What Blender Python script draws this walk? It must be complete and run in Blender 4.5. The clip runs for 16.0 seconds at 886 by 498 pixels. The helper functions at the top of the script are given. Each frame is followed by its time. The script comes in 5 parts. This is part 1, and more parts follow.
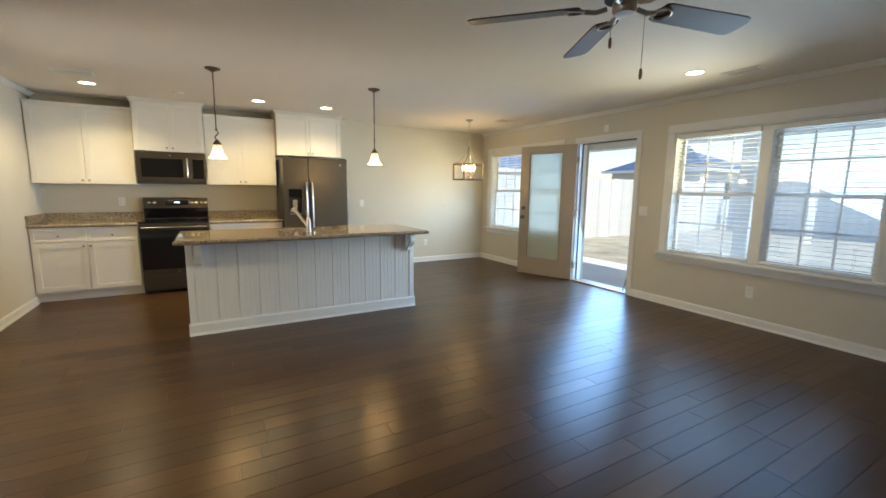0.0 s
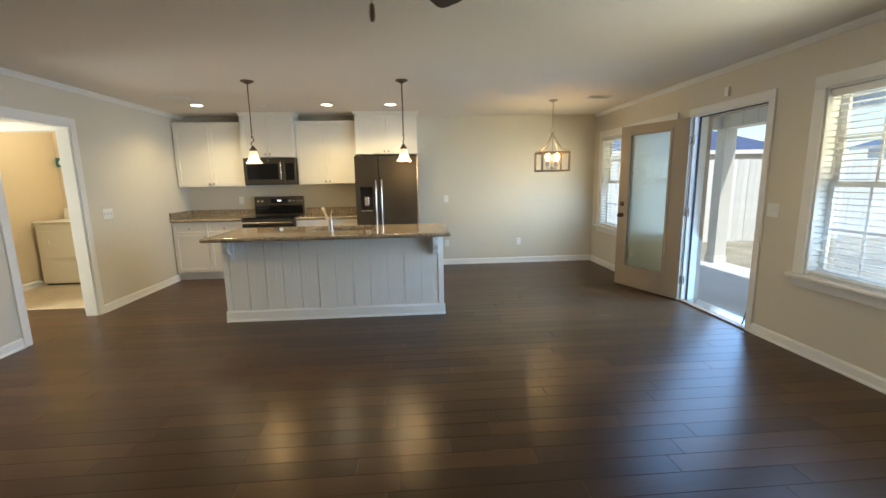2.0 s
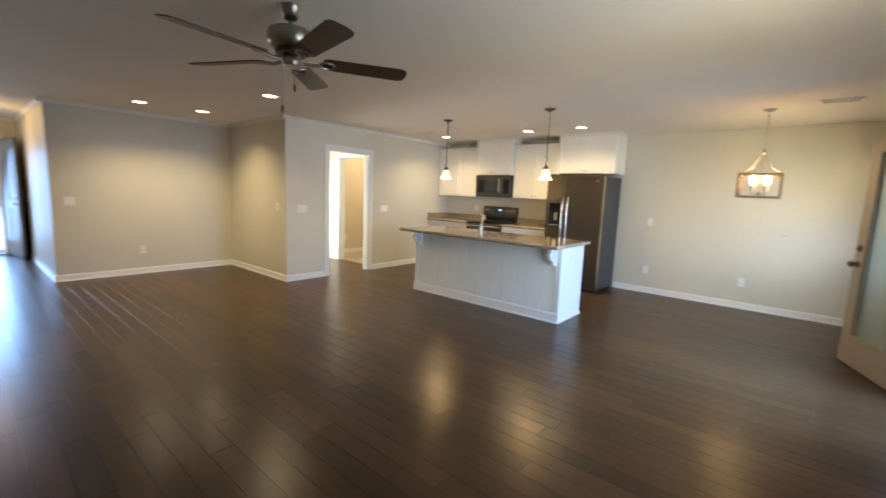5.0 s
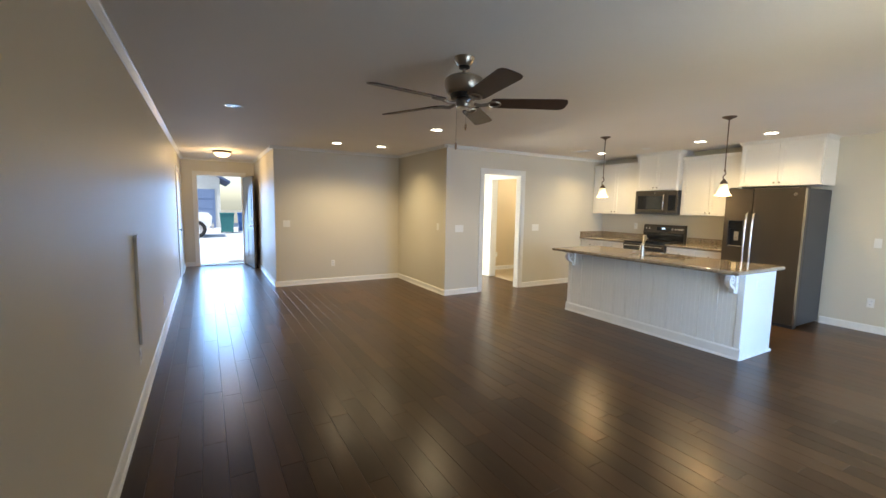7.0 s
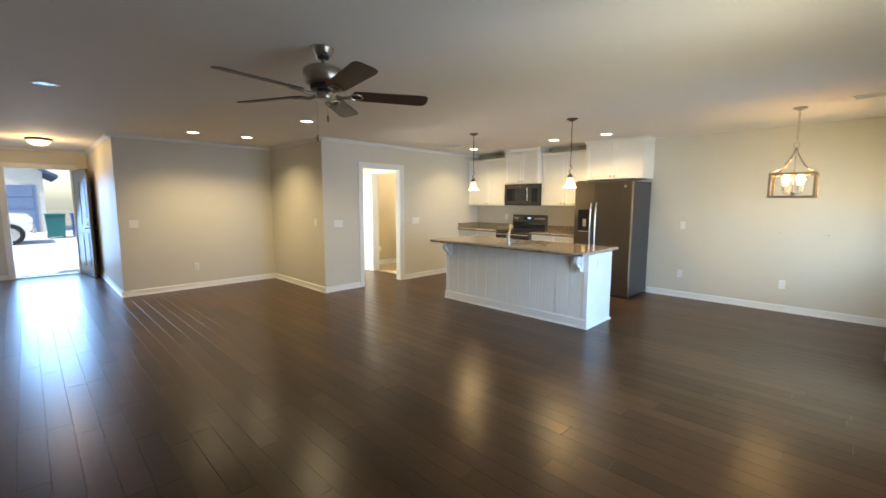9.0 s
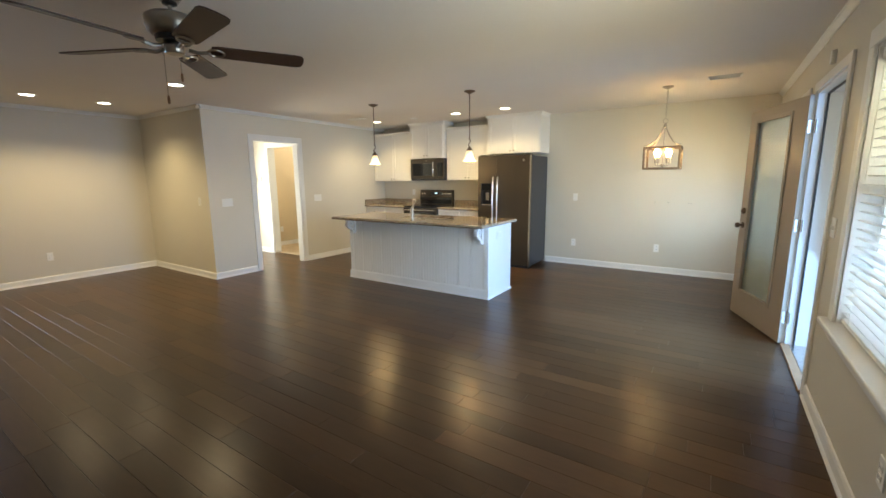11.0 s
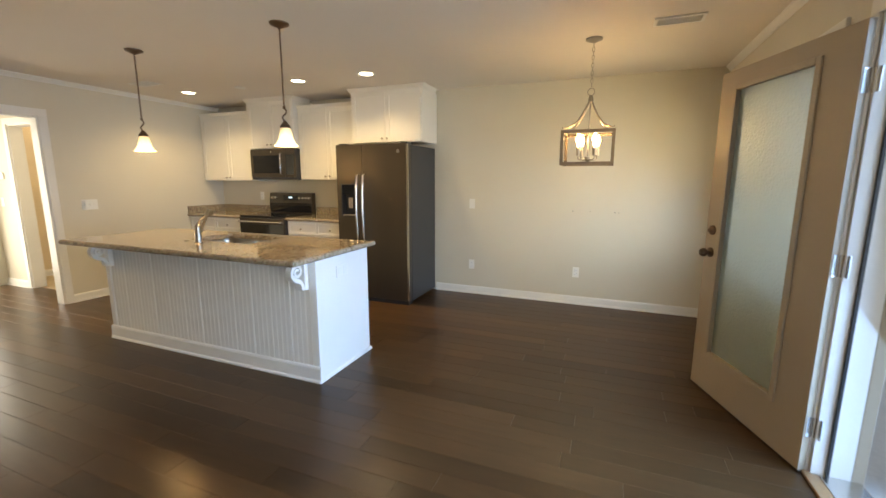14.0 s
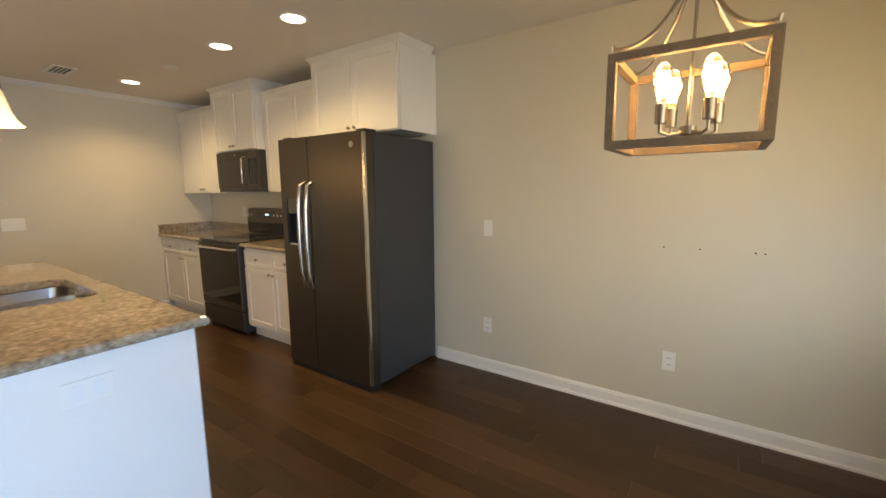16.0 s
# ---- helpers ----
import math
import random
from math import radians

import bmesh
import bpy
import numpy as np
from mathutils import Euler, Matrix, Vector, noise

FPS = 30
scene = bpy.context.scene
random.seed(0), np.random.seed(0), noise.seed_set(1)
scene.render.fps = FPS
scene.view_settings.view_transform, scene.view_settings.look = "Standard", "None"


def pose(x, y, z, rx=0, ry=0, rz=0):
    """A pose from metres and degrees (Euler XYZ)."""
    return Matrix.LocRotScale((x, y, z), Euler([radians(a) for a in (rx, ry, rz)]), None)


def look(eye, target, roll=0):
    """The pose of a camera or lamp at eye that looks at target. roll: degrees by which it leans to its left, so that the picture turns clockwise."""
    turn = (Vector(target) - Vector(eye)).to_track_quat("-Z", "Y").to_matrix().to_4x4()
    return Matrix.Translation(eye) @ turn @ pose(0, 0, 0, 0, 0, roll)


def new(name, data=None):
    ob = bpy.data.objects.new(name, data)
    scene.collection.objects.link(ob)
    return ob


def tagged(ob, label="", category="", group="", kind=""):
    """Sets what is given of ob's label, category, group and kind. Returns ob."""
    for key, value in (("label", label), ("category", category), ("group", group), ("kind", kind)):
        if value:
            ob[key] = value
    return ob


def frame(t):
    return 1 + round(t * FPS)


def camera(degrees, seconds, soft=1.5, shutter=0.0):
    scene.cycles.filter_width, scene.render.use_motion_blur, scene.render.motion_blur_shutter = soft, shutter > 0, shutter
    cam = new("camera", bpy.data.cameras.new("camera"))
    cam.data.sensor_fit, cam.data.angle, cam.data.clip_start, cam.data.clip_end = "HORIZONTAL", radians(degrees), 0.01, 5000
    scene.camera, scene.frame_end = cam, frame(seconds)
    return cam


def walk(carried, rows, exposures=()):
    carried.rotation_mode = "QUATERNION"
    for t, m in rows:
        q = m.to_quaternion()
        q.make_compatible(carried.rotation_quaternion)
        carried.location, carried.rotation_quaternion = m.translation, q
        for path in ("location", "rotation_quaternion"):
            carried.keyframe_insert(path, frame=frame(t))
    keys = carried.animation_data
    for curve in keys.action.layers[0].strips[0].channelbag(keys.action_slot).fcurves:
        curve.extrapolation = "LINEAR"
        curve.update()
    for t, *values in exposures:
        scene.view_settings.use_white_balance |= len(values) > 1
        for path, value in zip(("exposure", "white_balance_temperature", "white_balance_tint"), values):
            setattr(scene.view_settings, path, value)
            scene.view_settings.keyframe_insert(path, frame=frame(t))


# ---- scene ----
cam = camera(94.1, 16.0, soft=1.5, shutter=0.3)
PATH = [
    (0, (0.384, 0.333, 1.364), (1.359, 2.055, 1.076), 0.7),
    (0.5, (0.866, 0.337, 1.384), (1.583, 2.178, 1.076), 0.2),
    (1, (1.287, 0.361, 1.396), (1.826, 2.261, 1.082), -0.0),
    (1.5, (1.721, 0.392, 1.432), (2.043, 2.341, 1.114), -0.5),
    (2, (2.119, 0.354, 1.426), (2.257, 2.322, 1.093), -1.0),
    (2.5, (2.556, 0.358, 1.428), (2.566, 2.329, 1.092), -1.0),
    (3, (2.965, 0.332, 1.439), (2.774, 2.296, 1.11), -1.2),
    (3.5, (3.373, 0.313, 1.434), (2.985, 2.249, 1.116), -0.7),
    (4, (3.738, 0.274, 1.451), (3.096, 2.144, 1.151), -0.0),
    (4.5, (4.06, 0.197, 1.457), (3.117, 1.935, 1.154), 0.8),
    (5, (4.313, 0.274, 1.423), (3.043, 1.796, 1.154), 2.3),
    (5.2, (4.333, 0.264, 1.448), (2.915, 1.65, 1.184), 3.0),
    (7.3, (4.396, 0.097, 1.473), (2.671, 1.088, 1.264), 1.0),
    (7.5, (4.417, 0.111, 1.464), (2.719, 1.147, 1.256), 0.8),
    (8, (4.435, 0.141, 1.467), (2.826, 1.31, 1.255), 0.5),
    (8.5, (4.46, 0.168, 1.47), (2.954, 1.466, 1.251), 0.3),
    (9, (4.496, 0.183, 1.463), (3.097, 1.594, 1.233), 0.1),
    (9.2, (4.498, 0.192, 1.462), (3.144, 1.644, 1.225), 0.0),
    (11.5, (4.58, 0.456, 1.42), (3.57, 2.145, 1.061), -0.3),
    (12, (4.561, 0.58, 1.419), (3.64, 2.318, 1.055), 0.1),
    (12.5, (4.446, 0.9, 1.407), (3.61, 2.681, 1.05), 0.4),
    (13, (4.354, 1.352, 1.395), (3.581, 3.164, 1.045), 0.2),
    (13.5, (4.261, 1.891, 1.387), (3.515, 3.714, 1.041), 0.1),
    (14, (4.196, 2.451, 1.395), (3.463, 4.281, 1.062), 0.1),
    (14.5, (4.149, 3.017, 1.402), (3.333, 4.813, 1.072), -0.1),
    (15, (4.112, 3.566, 1.418), (3.173, 5.302, 1.092), -0.2),
    (15.5, (4.14, 4.028, 1.437), (3.079, 5.694, 1.127), -0.7),
    (16, (4.137, 4.521, 1.396), (3.004, 6.144, 1.109), -0.5),
]
EXPOSURES = [(0, 1.02, 6450, 4), (1, 0.88, 6400, 4), (4, 0.95, 6500, 6), (5.2, 1.02, 6500, 9), (9, 1.08, 6450, 6), (13.3, 0.80, 6600, 6), (14.5, 0.76, 8000, 12), (16, 0.43, 8000, 12)]
walk(cam, [(t, look(eye, target, roll)) for t, eye, target, roll in PATH], EXPOSURES)

# ---- world, sun and added daylight lamps at the openings ----
world = bpy.data.worlds.new("sky")
scene.world = world
world.use_nodes = True
wn = world.node_tree.nodes
sky = wn.new("ShaderNodeTexSky")
sky.sky_type = "NISHITA"
sky.sun_disc = False
sky.sun_elevation, sky.sun_rotation = radians(57), radians(156)
world.node_tree.links.new(sky.outputs[0], wn["Background"].inputs[0])
wn["Background"].inputs[1].default_value = 0.12


def lamp(name, kind, m, power, colour, **settings):
    data = bpy.data.lights.new(name, kind)
    data.energy, data.color = power, colour
    ob = new(name, data)
    ob.matrix_world = m
    if kind == "AREA":
        data.shape, data.size, data.size_y = "RECTANGLE", settings["w"], settings["h"]
        data.spread = settings.get("spread", math.pi)
    if kind in ("POINT", "SPOT"):
        data.shadow_soft_size = settings.get("r", 0.05)
    if kind == "SPOT":
        data.spot_size, data.spot_blend = radians(settings["cone"]), 0.8
    if kind == "SUN":
        data.angle = radians(settings["angle"])
    return ob


SUN_FROM = Vector((0.22, -0.50, 0.84))
lamp("sun", "SUN", look(SUN_FROM * 30, (0, 0, 0)), 2.4, (1.0, 0.97, 0.93), angle=0.6)
DAY = (0.62, 0.79, 1.0)
GARDEN = (1.0, 0.90, 0.62)
BLUE_DAY = (0.28, 0.53, 1.0)
WARM = (1.0, 0.68, 0.32)
# area lamps added at each opening in place of daylight, most angled past the camera
lamp("window_daylight", "AREA", look((5.162, 2.40, 1.70), (1.6, 5.2, 2.7)), 7, GARDEN, w=1.8, h=0.6, spread=1.6)
lamp("window_daylight", "AREA", look((5.162, 2.40, 1.00), (2.2, 5.4, 0.5)), 8, DAY, w=1.8, h=0.6, spread=1.6)
lamp("window_daylight", "AREA", look((5.162, 6.02, 1.70), (3.4, 7.6, 1.6)), 4.4, GARDEN, w=1.8, h=0.6, spread=1.9)
lamp("window_daylight", "AREA", look((5.162, 6.02, 1.00), (3.4, 7.6, 0.4)), 7.5, DAY, w=1.8, h=0.6, spread=1.9)
lamp("window_daylight", "AREA", look((5.36, 2.40, 1.34), (0, 2.4, 1.2)), 1.2, BLUE_DAY, w=1.8, h=1.35)
lamp("window_daylight", "AREA", look((5.36, 6.02, 1.34), (0, 6.02, 1.2)), 1.6, BLUE_DAY, w=1.8, h=1.35)
# added lamp angled down for a blue window glare on the floor
lamp("window_daylight", "AREA", look((5.162, 2.40, 1.34), (4.1, 2.0, 0.1)), 4, BLUE_DAY, w=1.8, h=1.3, spread=1.3)
# added lamp angled up to brighten the living room ceiling
lamp("window_daylight", "AREA", look((5.162, 2.40, 1.34), (2.0, 1.6, 3.0)), 3.2, DAY, w=1.8, h=1.3, spread=1.15)
lamp("patio_door_daylight", "AREA", look((5.155, 4.28, 1.05), (1.5, 5.6, 0.7)), 7, BLUE_DAY, w=0.9, h=2.0, spread=1.6)
# added blue lamp for the glare on the floor inside the patio door
lamp("patio_door_daylight", "AREA", look((5.155, 4.28, 1.05), (1.5, 4.1, -1.2)), 23, BLUE_DAY, w=0.9, h=2.0, spread=1.9)
lamp("front_door_daylight", "AREA", look((-6.51, 0.40, 1.05), (-3.5, 0.4, -0.6)), 19, BLUE_DAY, w=0.9, h=1.9, spread=1.8)
lamp("side_door_daylight", "AREA", look((-3.18, 4.55, 1.05), (0, 4.55, 0.8)), 28, (1.0, 0.98, 0.90), w=0.85, h=2.0)


# ---- materials ----
def mat(name, colour, rough=0.5, metal=0.0, vary=0.08, scale=6.0, grain=60.0, bump=0.05, coat=0.0, stretch=(1, 1, 1), rand=0.0, rough_vary=0.0, world_space=False):
    m = bpy.data.materials.new(name)
    m.use_nodes = True
    nt = m.node_tree
    n, link = nt.nodes, nt.links.new
    bsdf = n["Principled BSDF"]
    bsdf.inputs["Roughness"].default_value, bsdf.inputs["Metallic"].default_value = rough, metal
    bsdf.inputs["Coat Weight"].default_value = coat
    co = n.new("ShaderNodeTexCoord")
    mp = n.new("ShaderNodeMapping")
    mp.inputs["Scale"].default_value = stretch
    if world_space:
        where, who, shift = n.new("ShaderNodeNewGeometry"), n.new("ShaderNodeObjectInfo"), n.new("ShaderNodeVectorMath")
        shift.operation = "MULTIPLY_ADD"
        link(who.outputs["Random"], shift.inputs[0])
        shift.inputs[1].default_value = (40, 13, 0)
        link(where.outputs["Position"], shift.inputs[2])
        link(shift.outputs[0], mp.inputs["Vector"])
    else:
        link(co.outputs["Object"], mp.inputs["Vector"])
    big, fine = n.new("ShaderNodeTexNoise"), n.new("ShaderNodeTexNoise")
    big.inputs["Scale"].default_value, fine.inputs["Scale"].default_value = scale, grain
    big.inputs["Detail"].default_value = fine.inputs["Detail"].default_value = 4
    for t in (big, fine):
        link(mp.outputs[0], t.inputs["Vector"])
    mix = n.new("ShaderNodeMix")
    mix.data_type = "FLOAT"
    mix.inputs[0].default_value = 0.4
    link(big.outputs[0], mix.inputs[2])
    link(fine.outputs[0], mix.inputs[3])
    value = mix.outputs[0]
    ramp = n.new("ShaderNodeMapRange")
    ramp.inputs["From Min"].default_value, ramp.inputs["From Max"].default_value = 0.3, 0.7
    ramp.inputs["To Min"].default_value, ramp.inputs["To Max"].default_value = 1 - vary, 1 + vary
    link(value, ramp.inputs["Value"])
    bright = ramp.outputs[0]
    if rand:
        info = n.new("ShaderNodeObjectInfo")
        geo = n.new("ShaderNodeNewGeometry")
        add = n.new("ShaderNodeMath")
        add.operation = "ADD"
        link(info.outputs["Random"], add.inputs[0])
        link(geo.outputs["Random Per Island"], add.inputs[1])
        fr = n.new("ShaderNodeMath")
        fr.operation = "FRACT"
        link(add.outputs[0], fr.inputs[0])
        rr = n.new("ShaderNodeMapRange")
        rr.inputs["To Min"].default_value, rr.inputs["To Max"].default_value = 1 - rand, 1 + rand
        link(fr.outputs[0], rr.inputs["Value"])
        mul = n.new("ShaderNodeMath")
        mul.operation = "MULTIPLY"
        link(bright, mul.inputs[0])
        link(rr.outputs[0], mul.inputs[1])
        bright = mul.outputs[0]
    vm = n.new("ShaderNodeVectorMath")
    vm.operation = "SCALE"
    vm.inputs[0].default_value = colour
    link(bright, vm.inputs["Scale"])
    link(vm.outputs[0], bsdf.inputs["Base Color"])
    if rough_vary:
        rv = n.new("ShaderNodeMapRange")
        rv.inputs["From Min"].default_value, rv.inputs["From Max"].default_value = 0.3, 0.7
        rv.inputs["To Min"].default_value, rv.inputs["To Max"].default_value = rough - rough_vary, rough + rough_vary
        link(big.outputs[0], rv.inputs["Value"])
        link(rv.outputs[0], bsdf.inputs["Roughness"])
    if bump:
        b = n.new("ShaderNodeBump")
        b.inputs["Strength"].default_value, b.inputs["Distance"].default_value = bump, 0.01
        link(value, b.inputs["Height"])
        link(b.outputs[0], bsdf.inputs["Normal"])
    return m


def granite(name):
    m = mat(name, (0.36, 0.29, 0.21), 0.07, bump=0.0)
    nt = m.node_tree
    n, link = nt.nodes, nt.links.new
    bsdf = n["Principled BSDF"]
    co = n.new("ShaderNodeTexCoord")
    a, b = n.new("ShaderNodeTexNoise"), n.new("ShaderNodeTexVoronoi")
    a.inputs["Scale"].default_value, a.inputs["Detail"].default_value, a.inputs["Roughness"].default_value = 42, 9, 0.72
    b.inputs["Scale"].default_value = 260
    c = n.new("ShaderNodeTexNoise")
    c.inputs["Scale"].default_value, c.inputs["Detail"].default_value = 7, 5
    for t in (a, b, c):
        link(co.outputs["Object"], t.inputs["Vector"])
    r = n.new("ShaderNodeValToRGB")
    r.color_ramp.elements[0].position, r.color_ramp.elements[0].color = 0.34, (0.09, 0.075, 0.065, 1)
    r.color_ramp.elements[1].position, r.color_ramp.elements[1].color = 0.65, (0.52, 0.47, 0.39, 1)
    for pos, col in ((0.43, (0.25, 0.195, 0.135, 1)), (0.5, (0.35, 0.275, 0.185, 1)), (0.57, (0.41, 0.34, 0.25, 1))):
        e = r.color_ramp.elements.new(pos)
        e.color = col
    add = n.new("ShaderNodeMath")
    add.operation = "MULTIPLY_ADD"
    add.inputs[1].default_value, add.inputs[2].default_value = 0.22, -0.10
    link(c.outputs[0], add.inputs[0])
    add2 = n.new("ShaderNodeMath")
    link(a.outputs[0], add2.inputs[0])
    link(add.outputs[0], add2.inputs[1])
    link(add2.outputs[0], r.inputs[0])
    mx = n.new("ShaderNodeMix")
    mx.data_type, mx.blend_type = "RGBA", "MULTIPLY"
    mx.inputs[0].default_value = 0.25
    link(r.outputs[0], mx.inputs[6])
    link(b.outputs["Color"], mx.inputs[7])
    link(mx.outputs[2], bsdf.inputs["Base Color"])
    return m


def glow(name, colour, strength):
    m = bpy.data.materials.new(name)
    m.use_nodes = True
    b = m.node_tree.nodes["Principled BSDF"]
    b.inputs["Base Color"].default_value = (*colour, 1)
    b.inputs["Emission Color"].default_value = (*colour, 1)
    b.inputs["Emission Strength"].default_value = strength
    return m


def glass(name, colour=(1, 1, 1), rough=0.0, bump=0.0):
    m = bpy.data.materials.new(name)
    m.use_nodes = True
    nt = m.node_tree
    b = nt.nodes["Principled BSDF"]
    b.inputs["Base Color"].default_value = (*colour, 1)
    b.inputs["Transmission Weight"].default_value = 1.0
    b.inputs["Roughness"].default_value = rough
    b.inputs["IOR"].default_value = 1.45
    if bump:
        v, bp = nt.nodes.new("ShaderNodeTexVoronoi"), nt.nodes.new("ShaderNodeBump")
        co = nt.nodes.new("ShaderNodeTexCoord")
        v.inputs["Scale"].default_value = 70
        bp.inputs["Strength"].default_value, bp.inputs["Distance"].default_value = bump, 0.004
        nt.links.new(co.outputs["Object"], v.inputs["Vector"])
        nt.links.new(v.outputs[0], bp.inputs["Height"])
        nt.links.new(bp.outputs[0], b.inputs["Normal"])
    return m


M_WALL = mat("wall_paint", (0.645, 0.60, 0.50), 0.5, vary=0.025, scale=1.3, grain=220, bump=0.06)
M_LAUNDRY = mat("laundry_paint", (0.66, 0.55, 0.38), 0.6, vary=0.03, scale=1.3, grain=220, bump=0.06)
M_CEIL = mat("ceiling_paint", (0.80, 0.745, 0.675), 0.75, vary=0.03, scale=1.1, grain=160, bump=0.14)
M_TRIM = mat("white_trim_paint", (0.80, 0.79, 0.76), 0.32, vary=0.03, scale=3, grain=90, bump=0.03)
M_CAB = mat("white_cabinet_paint", (0.80, 0.77, 0.71), 0.35, vary=0.03, scale=3, grain=120, bump=0.03)
M_FLOOR = mat("dark_hardwood", (0.066, 0.033, 0.0135), 0.29, vary=0.2, scale=4, grain=26, bump=0.0, stretch=(0.22, 1.3, 1), rand=0.30, rough_vary=0.015, world_space=True)
M_FLOOR.node_tree.nodes["Principled BSDF"].inputs["Specular IOR Level"].default_value = 0.27
M_SUB = mat("floor_underlay", (0.012, 0.008, 0.006), 0.8)
M_GRANITE = granite("speckled_granite")
M_SLATE = mat("slate_steel", (0.105, 0.090, 0.072), 0.36, metal=0.85, vary=0.06, scale=4, grain=200, bump=0.01, stretch=(1, 1, 0.05))
M_SLATESIDE = mat("dark_grey_enamel", (0.036, 0.038, 0.043), 0.42, vary=0.05, grain=300, bump=0.05)
M_BLACK = mat("black_glass", (0.008, 0.008, 0.009), 0.06, vary=0.02, bump=0.0)
M_BLACKP = mat("black_plastic", (0.015, 0.015, 0.016), 0.4, vary=0.05, bump=0.02)
M_CHROME = mat("brushed_steel", (0.62, 0.60, 0.57), 0.24, metal=1.0, vary=0.05, grain=300, bump=0.01)
M_SINK = mat("satin_sink_steel", (0.34, 0.33, 0.32), 0.28, metal=1.0, vary=0.06, grain=200, bump=0.01)
M_NICKEL = mat("brushed_nickel", (0.38, 0.34, 0.29), 0.3, metal=1.0, vary=0.06, grain=200, bump=0.01)
M_BRONZE = mat("aged_bronze", (0.16, 0.11, 0.075), 0.38, metal=0.9, vary=0.1)
M_GREYWOOD = mat("weathered_grey_wood", (0.20, 0.145, 0.095), 0.6, vary=0.3, scale=14, grain=90, bump=0.12, stretch=(1, 1, 1))
M_BLADE = mat("dark_walnut_blade", (0.05, 0.022, 0.014), 0.42, vary=0.3, scale=10, grain=60, bump=0.05)
M_TAN = mat("tan_door_paint", (0.42, 0.35, 0.26), 0.38, vary=0.04, scale=3, grain=140, bump=0.04)
M_FROST = glass("frosted_glass", (0.78, 0.92, 0.92), 0.38, bump=0.5)
M_PANE = glass("clear_glass", (0.97, 1.0, 0.99), 0.0)
M_BULBGLASS = glass("bulb_glass", (1.0, 0.93, 0.78), 0.0)
M_VINYL = mat("white_vinyl", (0.80, 0.80, 0.79), 0.38, vary=0.02, bump=0.01)
M_SLAT = mat("white_blind_slat", (0.83, 0.82, 0.79), 0.4, vary=0.03, grain=80, bump=0.02)
M_PLATE = mat("white_plastic", (0.82, 0.81, 0.77), 0.3, vary=0.01, bump=0.0)
M_SHADE = glow("lit_alabaster_glass", (1.0, 0.78, 0.46), 1.0)


def alabaster(m, low, high):
    """Veined glass that glows most round the bulb in its wide lower half."""
    nt = m.node_tree
    n, link = nt.nodes, nt.links.new
    co, sep, span, vein, tone, mul = (n.new("ShaderNode" + k) for k in ("TexCoord", "SeparateXYZ", "MapRange", "TexNoise", "MapRange", "Math"))
    link(co.outputs["Generated"], sep.inputs[0])
    link(sep.outputs["Z"], span.inputs["Value"])
    span.inputs["From Min"].default_value, span.inputs["From Max"].default_value = 0.25, 0.9
    span.inputs["To Min"].default_value, span.inputs["To Max"].default_value = high, low
    vein.inputs["Scale"].default_value, vein.inputs["Detail"].default_value = 3.5, 5
    link(co.outputs["Generated"], vein.inputs["Vector"])
    link(vein.outputs[0], tone.inputs["Value"])
    tone.inputs["From Min"].default_value, tone.inputs["From Max"].default_value = 0.3, 0.7
    tone.inputs["To Min"].default_value, tone.inputs["To Max"].default_value = 0.7, 1.25
    mul.operation = "MULTIPLY"
    link(span.outputs[0], mul.inputs[0])
    link(tone.outputs[0], mul.inputs[1])
    link(mul.outputs[0], n["Principled BSDF"].inputs["Emission Strength"])


alabaster(M_SHADE, 0.35, 1.7)
M_CANGLOW = glow("lit_downlight", (1.0, 0.90, 0.72), 9.0)
M_FILAMENT = glow("lit_filament", (1.0, 0.62, 0.24), 22.0)
M_DOME = glow("lit_dome_glass", (1.0, 0.78, 0.48), 1.3)
M_DISPLAY = glow("clock_display", (0.55, 0.8, 1.0), 1.2)
M_CONCRETE = mat("concrete", (0.62, 0.64, 0.66), 0.85, vary=0.12, scale=1.2, grain=40, bump=0.15)
M_GROUND = mat("dormant_lawn", (0.32, 0.29, 0.22), 0.95, vary=0.45, scale=1.6, grain=18, bump=0.6)
M_FENCE = mat("pale_fence_wood", (0.66, 0.64, 0.60), 0.8, vary=0.12, scale=5, grain=30, bump=0.15, stretch=(1, 1, 0.15), rand=0.1)
M_ROOF = mat("blue_grey_shingle", (0.07, 0.10, 0.20), 0.8, vary=0.2, scale=3, grain=20, bump=0.3)
M_SIDING = mat("pale_siding", (0.62, 0.60, 0.55), 0.7, vary=0.06)
M_TILE = mat("laundry_vinyl_floor", (0.52, 0.42, 0.28), 0.4, vary=0.22, scale=4, grain=30, bump=0.03)
M_ENAMEL = mat("white_enamel", (0.80, 0.76, 0.66), 0.25, vary=0.02, bump=0.0)
M_OAK = mat("oak_threshold", (0.30, 0.17, 0.08), 0.4, vary=0.2, grain=90)
M_LEAF = mat("foliage", (0.05, 0.09, 0.03), 0.7, vary=0.4)
M_BARK = mat("bark", (0.12, 0.09, 0.06), 0.9, vary=0.3)
M_TEAL = mat("teal_plastic", (0.03, 0.16, 0.16), 0.5)
M_BLUE = mat("blue_plastic", (0.04, 0.12, 0.32), 0.5)
M_CARWHITE = mat("white_car_paint", (0.82, 0.82, 0.82), 0.15, vary=0.01, coat=0.6, bump=0.0)
M_TYRE = mat("rubber", (0.02, 0.02, 0.02), 0.8)
M_GARAGE = mat("blue_garage_paint", (0.16, 0.22, 0.36), 0.6)


# ---- mesh helpers ----
HOME = {}


